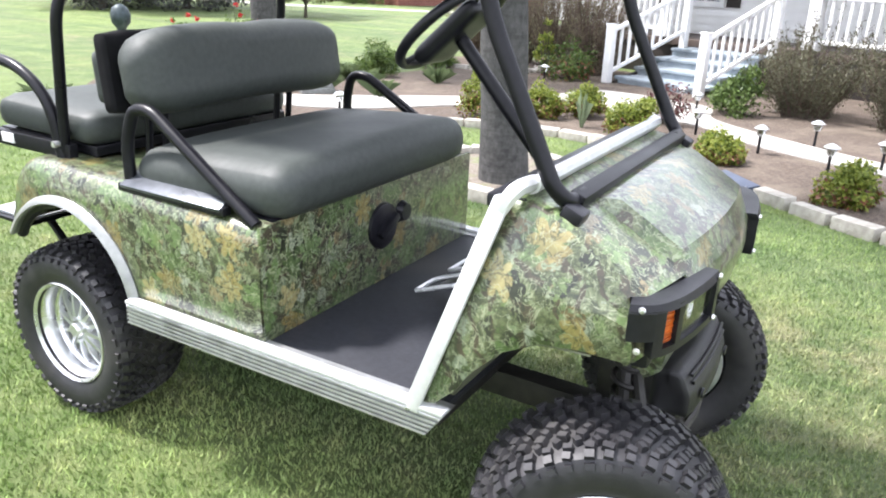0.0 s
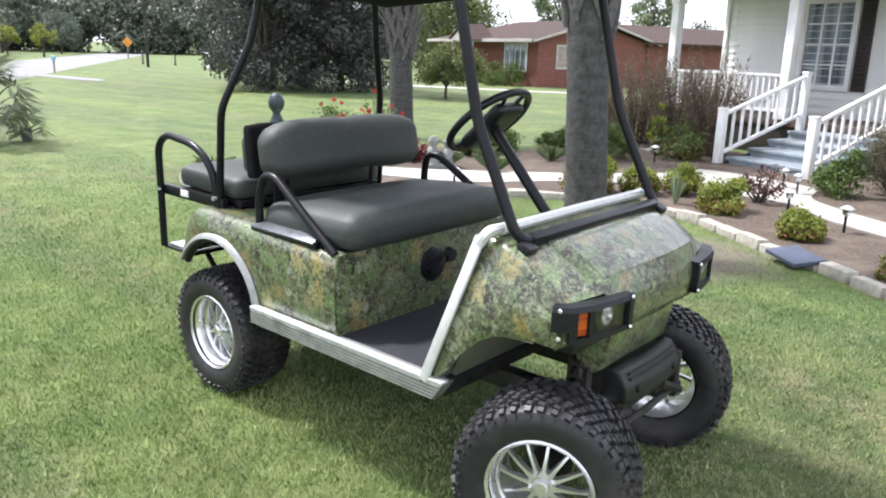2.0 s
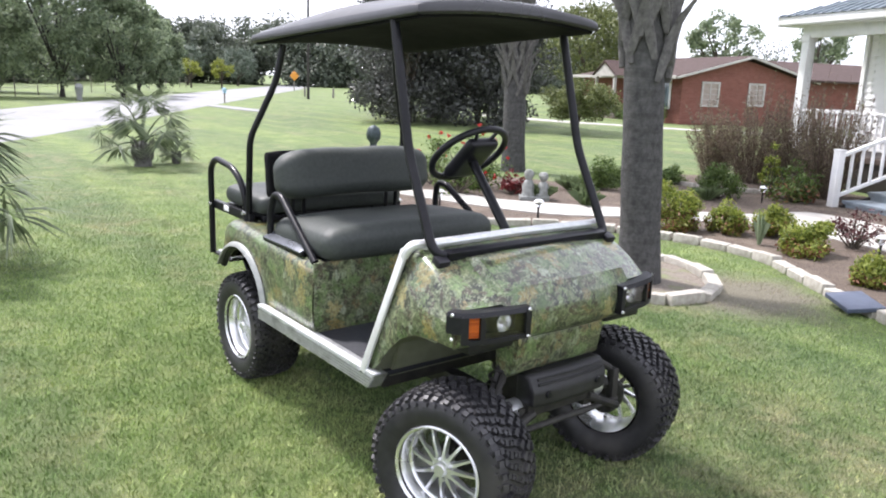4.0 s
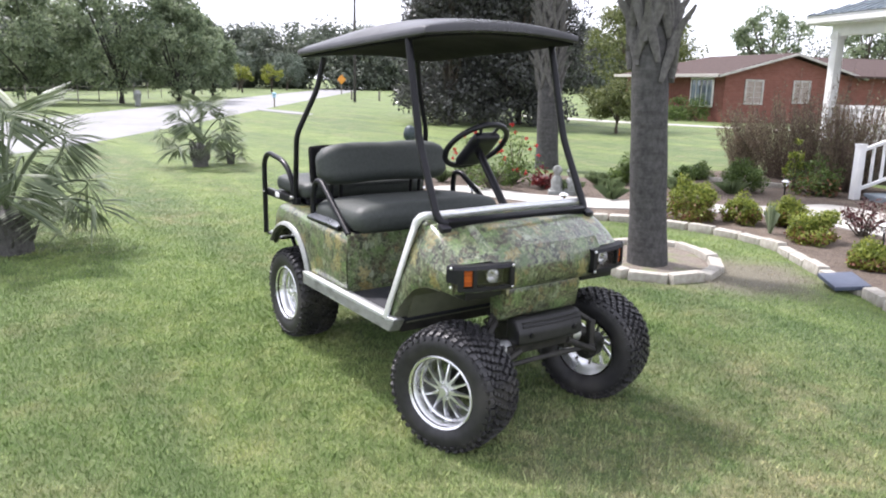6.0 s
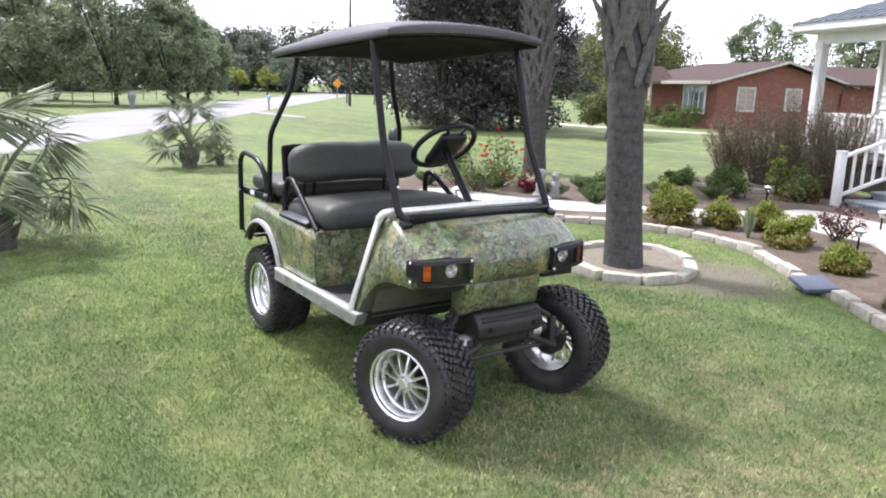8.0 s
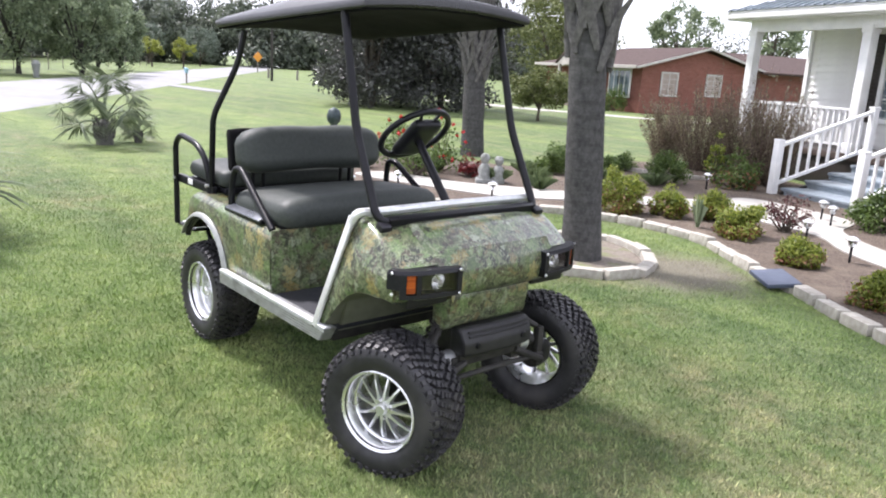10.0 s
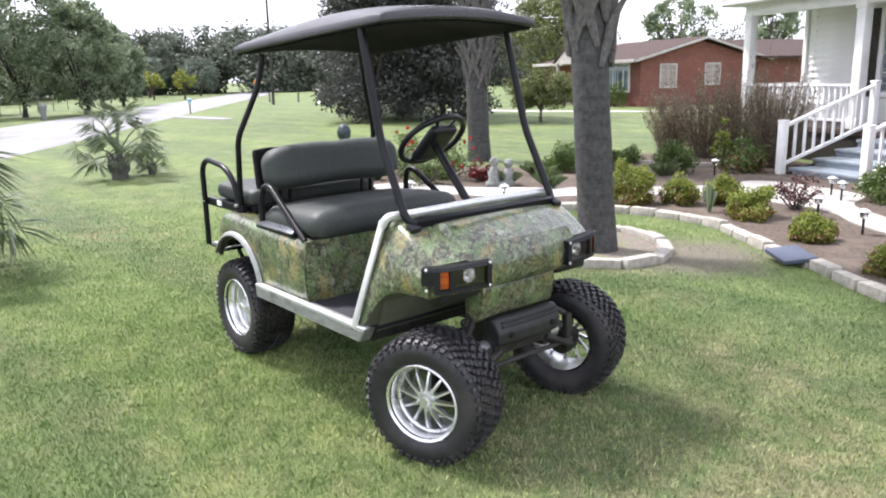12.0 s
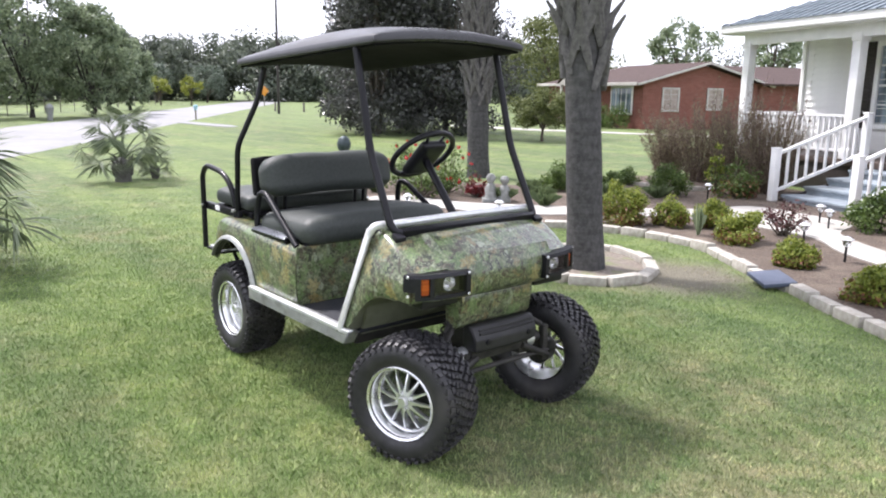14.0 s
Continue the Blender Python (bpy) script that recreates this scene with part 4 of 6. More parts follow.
for y in (-0.20, 0.20):
    part("axle_sleeve", lathe([(0.030, -0.06), (0.040, -0.055), (0.042, 0.05), (0.030, 0.06)], 14, "y", (1.66, y, 0.40), cap=True), M_ribbed, cart, "grey axle sleeve")
ra = bmesh.new()
add_tube(ra, [(0, -0.36, 0.292), (0, 0.36, 0.292)], 0.035, 12)
add_lathe(ra, [(0.0, -0.11), (0.08, -0.10), (0.11, 0.0), (0.08, 0.10), (0.0, 0.11)], 16, "y", (0, 0.10, 0.292))
add_box(ra, (0.12, -0.05, 0.42), (0.42, 0.34, 0.22), 0.03)
part("rear_axle", ra, M_steel, cart, "dark rear axle and drive unit")
for y in (-0.27, 0.27):
    lf = bmesh.new()
    for i in range(3):
        add_tube(lf, [(-0.30 + 0.05 * i, y, 0.46 - 0.012 * i), (0.0, y, 0.35 - 0.012 * i), (0.34 - 0.05 * i, y, 0.44 - 0.012 * i)], 0.012, 6, squash=0.5)
    part("leaf_spring", lf, M_steel, cart)

# seats
def bench(p, h):
    k = 1 - (p.y / h.y) ** 4
    f = 0.5 + 0.5 * p.z / h.z
    return Vector((p.x + 0.010 * k * p.x / h.x, p.y, p.z + 0.016 * k * f - 0.012 * f * max(0, -p.x / h.x)))


def backrest(p, h):
    k = 1 - (p.y / h.y) ** 2
    f = 0.5 + 0.5 * p.z / h.z
    v = min(1.0, abs(p.y / h.y))
    z = p.z * (0.48 + 0.52 * math.sqrt(max(0, 1 - v ** 5))) + 0.030 * k * (1 - f) + 0.006 * k * f - 0.006 * math.exp(-(p.y / 0.07) ** 2) * f
    return Vector((p.x * (0.72 + 0.28 * math.sqrt(max(0, 1 - v ** 6))) + 0.016 * k * (p.x / h.x), p.y, z))


part("seat_cushion", cushion((0.555, -0.015, 0.838), (0.53, 0.92, 0.135), 0.062, 18, bench, -2), M_vinyl, cart, "dark olive vinyl bench cushion")
part("seat_base", box((0.53, 0, 0.775), (0.50, 0.93, 0.03), 0.006), M_plastic, cart)
part("seat_back", cushion((0.268, -0.010, 1.068), (0.145, 0.855, 0.252), 0.068, 18, backrest, -9), M_vinyl, cart, "dark olive vinyl backrest")
part("seat_back_shell", cushion((0.172, -0.010, 1.068), (0.064, 0.85, 0.222), 0.024, 12, None, -6), M_matt_black, cart, "black moulded backrest shell")
part("rear_seat_back", cushion((0.095, 0.0, 1.046), (0.060, 0.80, 0.225), 0.029, 14, backrest, -6), M_vinyl, cart, "rear-facing olive backrest")
part("rear_seat_cushion", cushion((-0.165, 0, 0.897), (0.46, 0.84, 0.105), 0.048, 14, None, 1), M_vinyl, cart, "dark olive rear seat cushion")
part("rear_seat_frame", box((-0.17, 0, 0.835), (0.46, 0.80, 0.03), 0.006), M_black, cart)
for y in (-0.30, -0.24, 0.24, 0.30):
    part("backrest_strut", tube([(0.16, y, 0.80), (0.175, y, 0.99)], 0.011, 8), M_black, cart)
for y in (-0.38, 0.38):
    part("rear_seat_leg", tube([(0.03, y, 0.80), (0.03, y, 0.84)], 0.012, 8), M_black, cart)
fp = bmesh.new()
add_box(fp, (-0.37, 0, 0.560), (0.23, 0.90, 0.012), 0.003)
foot = part("footrest_frame", fp, M_black, cart, "black rear footrest frame")
part("tread_plate", box((-0.37, 0, 0.570), (0.205, 0.86, 0.008), 0.002), M_alu, foot, "bright tread plate on the footrest")
for y in (-0.36, 0.36):
    part("footrest_stay", tube([(-0.28, y, 0.555), (-0.18, y, 0.46)], 0.013, 8), M_black, cart)

# roof
def roof_shape(p, h):
    u, v = p.x / h.x, p.y / h.y
    crown = 0.060 * (1 - u * u) * (1 - v ** 4) + 0.035 * (1 - v * v)
    return Vector((p.x, p.y, p.z * (0.6 if p.z < 0 else 1) + crown * (1 if p.z > 0 else 0.75)))


roof = cushion((0.705, 0, 1.720), (1.33, 0.90, 0.060), 0.026, 20, roof_shape, -3.6)
part("roof_canopy", roof, M_top, cart, "moulded black roof canopy")
# extra sheet: its matt black holds the underside dark against light from the lawn
dark_sheet = cushion((0.705, 0, 1.7035), (1.29, 0.86, 0.020), 0.008, 20, roof_shape, -3.6)
part("roof_lining", dark_sheet, M_matt_black, cart, "matt black sheet added to keep the roof's underside dark")

# steering and controls
piv, head = Vector((1.18, 0.218, 0.87)), Vector((0.862, 0.218, 1.218))
colm = bmesh.new()
add_tube(colm, [piv, head], 0.021, 12)
part("steering_column", colm, M_black, cart)
axis = (head - piv).normalized()
q = axis.to_track_quat("Z", "Y").to_matrix().to_4x4()
wm = bmesh.new()
R = 0.178
rim_v = []
for i in range(40):
    t = 2 * math.pi * i / 40
    rim_v.append([wm.verts.new(((R + 0.0155 * math.cos(a)) * math.cos(t), (R + 0.0155 * math.cos(a)) * math.sin(t), 0.0155 * math.sin(a)))
                  for a in (2 * math.pi * k / 10 for k in range(10))])
for i in range(40):
    a, b = rim_v[i], rim_v[(i + 1) % 40]
    for k in range(10):
        wm.faces.new((a[k], b[k], b[(k + 1) % 10], a[(k + 1) % 10]))
bmesh.ops.transform(wm, matrix=Matrix.Translation(head) @ q, verts=wm.verts)
wheel_ob = part("steering_wheel", wm, M_plastic, cart, "thick black steering wheel")
pad = cushion((0, 0, -0.022), (0.25, 0.165, 0.055), 0.024, 8)
bmesh.ops.transform(pad, matrix=Matrix.Translation(head) @ q @ pose(0, 0, 0, 0, 0, 90), verts=pad.verts)
part("wheel_pad", pad, M_plastic, wheel_ob)
for a in (20, 160, 200, 340):
    sp = tube([(0.06 * math.cos(radians(a)), 0.05 * math.sin(radians(a)), -0.02), (R * math.cos(radians(a)), R * math.sin(radians(a)), 0)], 0.014, 8, squash=0.6)
    bmesh.ops.transform(sp, matrix=Matrix.Translation(head) @ q @ pose(0, 0, 0, 0, 0, 90), verts=sp.verts)
    part("wheel_spoke", sp, M_plastic, wheel_ob)
kb = bmesh.new()
add_lathe(kb, [(0.0, 0.016), (0.056, 0.016), (0.068, 0.010), (0.070, 0.0)], 20, "x", (0.789, -0.015, 0.660))
add_box(kb, (0.812, -0.015, 0.664), (0.024, 0.10, 0.024), 0.007, Euler((radians(28), 0, 0)).to_matrix())
part("direction_selector", kb, M_plastic, cart, "round black direction selector on the seat box")
part("key_switch", lathe([(0.0, 0.02), (0.026, 0.02), (0.034, 0.0)], 16, "x", (0.79, 0.085, 0.68)), M_plastic, cart)
for y in (-0.02, 0.17):
    pd = bmesh.new()
    loop = rounded([(0.95, y - 0.055, 0.515), (0.95, y + 0.055, 0.515), (1.11, y + 0.055, 0.575), (1.11, y - 0.055, 0.575), (0.95, y - 0.055, 0.515)], 0.035, 5)
    add_tube(pd, loop, 0.0065, 8)
    add_tube(pd, [(1.11, y, 0.575), (1.26, y, 0.55)], 0.010, 8)
    part("pedal", pd, M_alu, cart, "bright looped foot pedal")
    part("pedal_pad", box((1.045, y, 0.546), (0.10, 0.07, 0.012), 0.003, Euler((0, radians(-25), 0)).to_matrix()), M_plastic, cart)


# wheels
def tyre_mesh():
    prof = [(0.158, -0.098), (0.170, -0.108), (0.186, -0.120), (0.215, -0.127), (0.243, -0.124), (0.262, -0.114), (0.270, -0.098), (0.274, -0.05), (0.276, 0.0)]
    prof = prof + [(r, -a) for r, a in prof[-2::-1]]
    bm = add_lathe(bmesh.new(), prof, 64)
    bmesh.ops.recalc_face_normals(bm, faces=bm.faces)

    carcass = bm
    bm = bmesh.new()

    jig = random.Random(4)

    def lug(t, y, du, dv, h, turn, r0=0.268, cant=0.0):
        t, turn, du, dv = t + jig.uniform(-0.012, 0.012), turn + jig.uniform(-9, 9), du * jig.uniform(0.82, 1.12), dv * jig.uniform(0.85, 1.12)
        m = Matrix.Rotation(-t, 4, "Y") @ Matrix.Translation((r0 + h / 2, y, 0)) @ Matrix.Rotation(radians(cant), 4, "Z") @ Matrix.Rotation(radians(turn), 4, "X")
        vs = []
        for x in (-h / 2, h / 2):
            k = 1.0 if x < 0 else 0.86
            for a, b in ((-1, -1), (1, -1), (1, 1), (-1, 1)):
                vs.append(bm.verts.new(m @ Vector((x, a * dv / 2 * k, b * du / 2 * k))))
        for f in ((4, 5, 6, 7), (0, 1, 5, 4), (1, 2, 6, 5), (2, 3, 7, 6), (3, 0, 4, 7)):
            bm.faces.new([vs[i] for i in f])
    n = 42
    for i in range(n):
        t, h = 2 * math.pi * i / n, math.pi / n
        for s in (-1, 1):
            o = 0 if s < 0 else h
            lug(t + o, s * 0.017, 0.024, 0.020, 0.016, 34 * s, 0.275)
            lug(t + o + 0.45 * h, s * 0.034, 0.017, 0.018, 0.015, -38 * s, 0.274)
            lug(t + o + h, s * 0.056, 0.025, 0.020, 0.016, 26 * s, 0.273)
            lug(t + o + 1.5 * h, s * 0.074, 0.018, 0.018, 0.015, -30 * s, 0.271)
            lug(t + o + 0.4 * h, s * 0.092, 0.024, 0.018, 0.017, 12 * s, 0.267, 10 * s)
            lug(t + o + 0.5 * h, s * 0.109, 0.023, 0.020, 0.017, 8 * s, 0.260, 30 * s)
            lug(t + o + 0.5 * h, s * 0.121, 0.017 if i % 2 else 0.022, 0.014, 0.015, 0, 0.243, 72 * s)
    bmesh.ops.recalc_face_normals(bm, faces=bm.faces)
    return carcass, bm


def rim_mesh():
    """Lip and barrel; the outer face looks to -y."""
    prof = [(0.150, 0.10), (0.140, 0.05), (0.136, 0.02), (0.138, -0.030), (0.141, -0.040), (0.145, -0.048), (0.150, -0.052), (0.153, -0.088), (0.160, -0.096), (0.168, -0.108), (0.172, -0.113), (0.168, -0.117), (0.158, -0.110)]
    bm = add_lathe(bmesh.new(), prof, 56)
    bmesh.ops.recalc_face_normals(bm, faces=bm.faces)
    return bm


def spoke_mesh():
    bm = bmesh.new()
    pts = [(0.028, -0.066, 0.0115), (0.05, -0.064, 0.0090), (0.09, -0.056, 0.0062), (0.125, -0.044, 0.0060), (0.140, -0.036, 0.0085)]
    rings = []
    for r, y, w in pts:
        rings.append([bm.verts.new((r, y + dy, dz)) for dy, dz in ((-0.007, -w * 0.72), (-0.007, w * 0.72), (0.014, w), (0.014, -w))])
    for a, b in zip(rings, rings[1:]):
        for k in range(4):
            bm.faces.new((a[k], a[(k + 1) % 4], b[(k + 1) % 4], b[k]))
    bmesh.ops.recalc_face_normals(bm, faces=bm.faces)
    return bm


def build_wheel(at, flip, turn, steer):
    hub = part("wheel", lathe([(0.0, 0.09), (0.066, 0.09), (0.070, 0.02), (0.05, -0.045), (0.0, -0.045)], 28), M_steel, cart, "knobby off-road tyre on a bright spoked alloy rim")
    hub.matrix_basis = pose(*at, 0, 0, steer + (180 if flip else 0)) @ pose(0, 0, 0, 0, turn, 0) @ Matrix.Scale(0.955, 4)
    return hub


wheel_first = None
for i, (x, y, flip, turn, steer) in enumerate(((-0.025, -0.405, False, 10, 0), (-0.025, 0.405, True, 40, 0), (1.648, -0.448, False, 4, 21), (1.56, 0.475, True, 22, 21))):
    w = build_wheel((x, y, 0.276), flip, turn, steer)
    if wheel_first is None:
        wheel_first = w
        carcass, knobs = tyre_mesh()
        part("tyre", carcass, M_rubber, w, "worn black knobby tyre", angle=30)
        tagged(part("tread", knobs, M_rubber, w, "blocky off-road tread", angle=30), kind="stuff")
        part("rim", rim_mesh(), M_alloy, w, "bright alloy rim lip")
        first_spoke = None
        for k in range(12):
            if first_spoke is None:
                first_spoke = part("spoke", spoke_mesh(), M_alloy, w)
                so = first_spoke
            else:
                so = new("spoke", first_spoke.data)
                so.parent = w
            so.matrix_basis = pose(0, 0, 0, 0, 30 * k, 0)
        part("centre_cap", lathe([(0.0, -0.092), (0.020, -0.092), (0.025, -0.086), (0.026, -0.072), (0.043, -0.068), (0.047, -0.045)], 24), M_alloy, w, "bright centre cap")
        for k in range(4):
            a = math.pi / 2 * k + 0.4
            part("lug_nut", lathe([(0.0, -0.088), (0.007, -0.087), (0.009, -0.066)], 6, "y", (0.037 * math.cos(a), 0, 0.037 * math.sin(a))), M_alloy, w)
    else:
        for ch in wheel_first.children:
            o = ch.copy()
            scene.collection.objects.link(o)
            o.parent = w


# ---- ground, road, beds, walk ----
def sheet(name, outline, z, mat, label, category, skirt=0.05, kind="structure", step=0.12):
    """A flat patch with a smooth closed outline and a short edge down into the ground."""
    pts = smooth_line(outline, step, True)
    bm = bmesh.new()
    top = [bm.verts.new((x, y, z)) for x, y in pts]
    low = [bm.verts.new((x, y, z - skirt)) for x, y in pts]
    k = len(top)
    for tri in geometry.tessellate_polygon([[Vector((x, y, 0)) for x, y in pts]]):
        bm.faces.new([top[i] for i in tri])
    for i in range(k):
        bm.faces.new((top[i], top[(i + 1) % k], low[(i + 1) % k], low[i]))
    bmesh.ops.recalc_face_normals(bm, faces=bm.faces)
    return tagged(part(name, bm, mat, smooth=False), label, category, kind=kind)


g = bmesh.new()
bmesh.ops.create_grid(g, x_segments=60, y_segments=60, size=1)
for v in g.verts:
    v.co.x, v.co.y = [math.copysign(abs(c) ** 2.6, c) * 2500 for c in v.co.xy]
ground = tagged(part("ground", g, M_lawn), "mown summer lawn with dry patches, reaching the horizon", "lawn", kind="structure")

ROAD = smooth_line([(-5.2, -26.5), (-8.2, -12.5), (-13.4, -3.6), (-20.4, 1.75), (-29.8, 7.7), (-39.2, 13.7), (-60.4, 27.3), (-84.4, 42.8), (-160, 91)], 1.2)
rv, rf = [], []
for i, p in enumerate(ROAD):
    d = ROAD[min(i + 1, len(ROAD) - 1)] - ROAD[max(i - 1, 0)]
    nrm = np.array([-d[1], d[0]]) / np.linalg.norm(d)
    for k, z in ((-2.75, -0.02), (-2.6, 0.02), (0, 0.05), (2.6, 0.02), (2.75, -0.02)):
        rv.append((*(p + nrm * k), z))
    if i:
        for j in range(4):
            a = (i - 1) * 5 + j
            rf.append((a, a + 1, a + 6, a + 5))
tagged(raw_mesh("road", rv, rf, M_road), "sun-bleached two-lane country road", "road", kind="structure")
sheet("driveway", [(-32.6, 11.9), (-27.2, 11.9), (-26.6, 12.4), (-28.0, 12.9), (-32.8, 12.7)], 0.02, M_road, "pale driveway apron beside the road", "driveway", 0.1, step=0.5)
sheet("neighbour_drive", [(-24, 22.0), (-19, 22.2), (-16.5, 23.2), (-13.5, 24.2), (-9, 27.0), (-3, 32), (-3, 33.5), (-9, 28.6), (-13.5, 25.4), (-16.5, 24.4), (-19, 23.5), (-24, 23.2)], 0.02, M_walk, "pale concrete drive before the brick house", "driveway", 0.1, step=0.8)

BORDER = smooth_line([(-5.3, 3.3), (-5.1, 2.6), (-4.6, 2.35), (-4.0, 2.75), (-3.3, 3.25), (-2.7, 3.75), (-2.15, 4.35), (-1.6, 4.70), (-1.0, 4.85), (-0.5, 4.87), (-0.1, 4.77), (0.25, 4.53), (0.84, 4.06), (1.42, 3.69), (1.8, 3.37), (2.2, 3.13), (3.0, 2.65), (4.2, 2.1)], 0.03)
bed = [tuple(p) for p in BORDER[::14]] + [(7, 2.2), (8, 6), (4, 9.5), (0.5, 9.9), (-3, 10.9), (-4.5, 10.5), (-4.6, 9.4), (-4.0, 8.2), (-4.3, 7.3), (-5.4, 6.95), (-6.4, 6.3), (-6.7, 5.0)]
sheet("planting_bed", bed, 0.022, M_soil, "brown mulch bed planted along the house front", "garden bed")
sheet("palm_ring_soil", [(-0.88, 2.98), (-0.46, 2.62), (0.03, 2.58), (0.28, 2.82), (0.32, 3.16), (0.12, 3.5), (-0.2, 3.76), (-0.57, 3.88), (-0.92, 3.55)], 0.020, M_sand, "bare dry soil round the palm", "garden bed")
sheet("walkway", [(9, 3.5), (4.0, 4.2), (1.9, 5.05), (0.95, 5.62), (0.3, 6.25), (-1.0, 6.35), (-2.0, 5.65), (-2.75, 4.72), (-3.9, 4.25), (-5.0, 4.0), (-5.0, 4.6), (-3.9, 4.95), (-3.1, 5.55), (-2.2, 6.35), (-1.5, 7.2), (-1.2, 8.0), (0.2, 7.6), (0.5, 6.7), (1.4, 5.9), (2.6, 5.2), (4.4, 4.75), (9, 4.2)], 0.034, M_walk, "pale concrete garden walk to the steps", "walkway")


def stone_mesh(ln, seed):
    rng = random.Random(seed)
    bm = box((0, 0, 0.045), (ln, 0.115, 0.115), 0.016, None, 2)
    for v in bm.verts:
        k = noise.noise(v.co * 9 + Vector((seed, 0, 0))) * 0.012
        v.co += v.co.normalized() * k
    return bm


def stone_row(name, line, label, ln=0.30, closed=False):
    row = tagged(new(name), label, "stone edging")
    rng = random.Random(5)
    kinds = [part("stone", stone_mesh(ln - 0.012, i * 3.1), M_stone, row) for i in range(4)]
    d, last, used = 0.0, line[0], 0
    for a, b in zip(line, line[1:]):
        d += float(np.linalg.norm(b - a))
        if d >= ln:
            mid = (last + b) / 2
            ang = math.degrees(math.atan2(b[1] - last[1], b[0] - last[0]))
            if used < 4:
                o = kinds[used]
            else:
                o = new("stone", kinds[rng.randrange(4)].data)
                o.parent = row
            o.matrix_basis = pose(mid[0], mid[1], rng.uniform(-0.036, -0.014), rng.uniform(-5, 5), rng.uniform(-2.5, 2.5), ang + rng.uniform(-3, 3))
            used += 1
            last, d = b, 0.0
    return row


stone_row("bed_border", BORDER, "row of pale concrete edging stones round the bed")
RING = smooth_line([(-0.90, 2.96), (-0.47, 2.60), (0.04, 2.56), (0.30, 2.81), (0.34, 3.17), (0.14, 3.52), (-0.19, 3.78), (-0.57, 3.90), (-0.94, 3.56)], 0.03, True)
stone_row("palm_ring", np.concatenate([RING, RING[:1]]), "ring of pale edging stones round the palm", 0.33)
INNER = smooth_line([(-4.8, 9.6), (-4.0, 8.9), (-3.1, 8.9), (-2.6, 9.3), (-2.9, 9.9)], 0.03)
stone_row("back_border", INNER, "curved row of pale stones in the far bed", 0.3)

# lawn blades: denser near the cart
rng = np.random.default_rng(7)
def blades(count, mid_, sigma, hgt, wid, plain=False):
    """Bent blades scattered round mid_, thinning outwards."""
    x, y = rng.normal(mid_[0], sigma, count), rng.normal(mid_[1], sigma, count)
    line = BORDER
    edge = np.interp(x, np.sort(line[:, 0]), line[np.argsort(line[:, 0]), 1])
    keep = (np.hypot(x - 0.42, y - 3.50) > rng.uniform(0.15, 1.1, count)) & (y < edge - 0.08) & (np.hypot(x + 0.3, y - 3.2) > 0.66)
    x, y = x[keep], y[keep]
    k = len(x)
    a = rng.uniform(0, 2 * math.pi, k)
    h = hgt * rng.uniform(0.5, 1.25, k)
    lean = rng.uniform(0.1, 0.9, k) * h
    b = rng.uniform(0, 2 * math.pi, k)
    w = wid * rng.uniform(0.7, 1.3, k)
    base = np.stack([x, y, np.zeros(k) - 0.003], 1)
    side = np.stack([np.cos(a) * w, np.sin(a) * w, np.zeros(k)], 1)
    mid = base + np.stack([np.cos(b) * lean * 0.35, np.sin(b) * lean * 0.35, h * 0.6], 1)
    tip = base + np.stack([np.cos(b) * lean, np.sin(b) * lean, h], 1)
    if plain:
        return np.stack([base - side, base + side, tip], 1).reshape(-1, 3), np.arange(3 * k).reshape(-1, 3)
    v = np.stack([base - side, base + side, mid + side * 0.7, tip, mid - side * 0.7], 1).reshape(-1, 3)
    f = np.arange(5 * k).reshape(-1, 5)
    return v, f


va, fa_ = blades(240000, (1.6, -0.4), 2.2, 0.019, 0.0019)
vb, fb_ = blades(420000, (0.4, -0.2), 3.6, 0.024, 0.0036, True)
tagged(raw_mesh("lawn_grass", va, fa_, M_blades), "short mown grass blades, green with straw tips", "grass", kind="stuff")
tagged(raw_mesh("outer_lawn_grass", vb, fb_, M_blades), "short mown grass on the open lawn", "grass", kind="stuff")

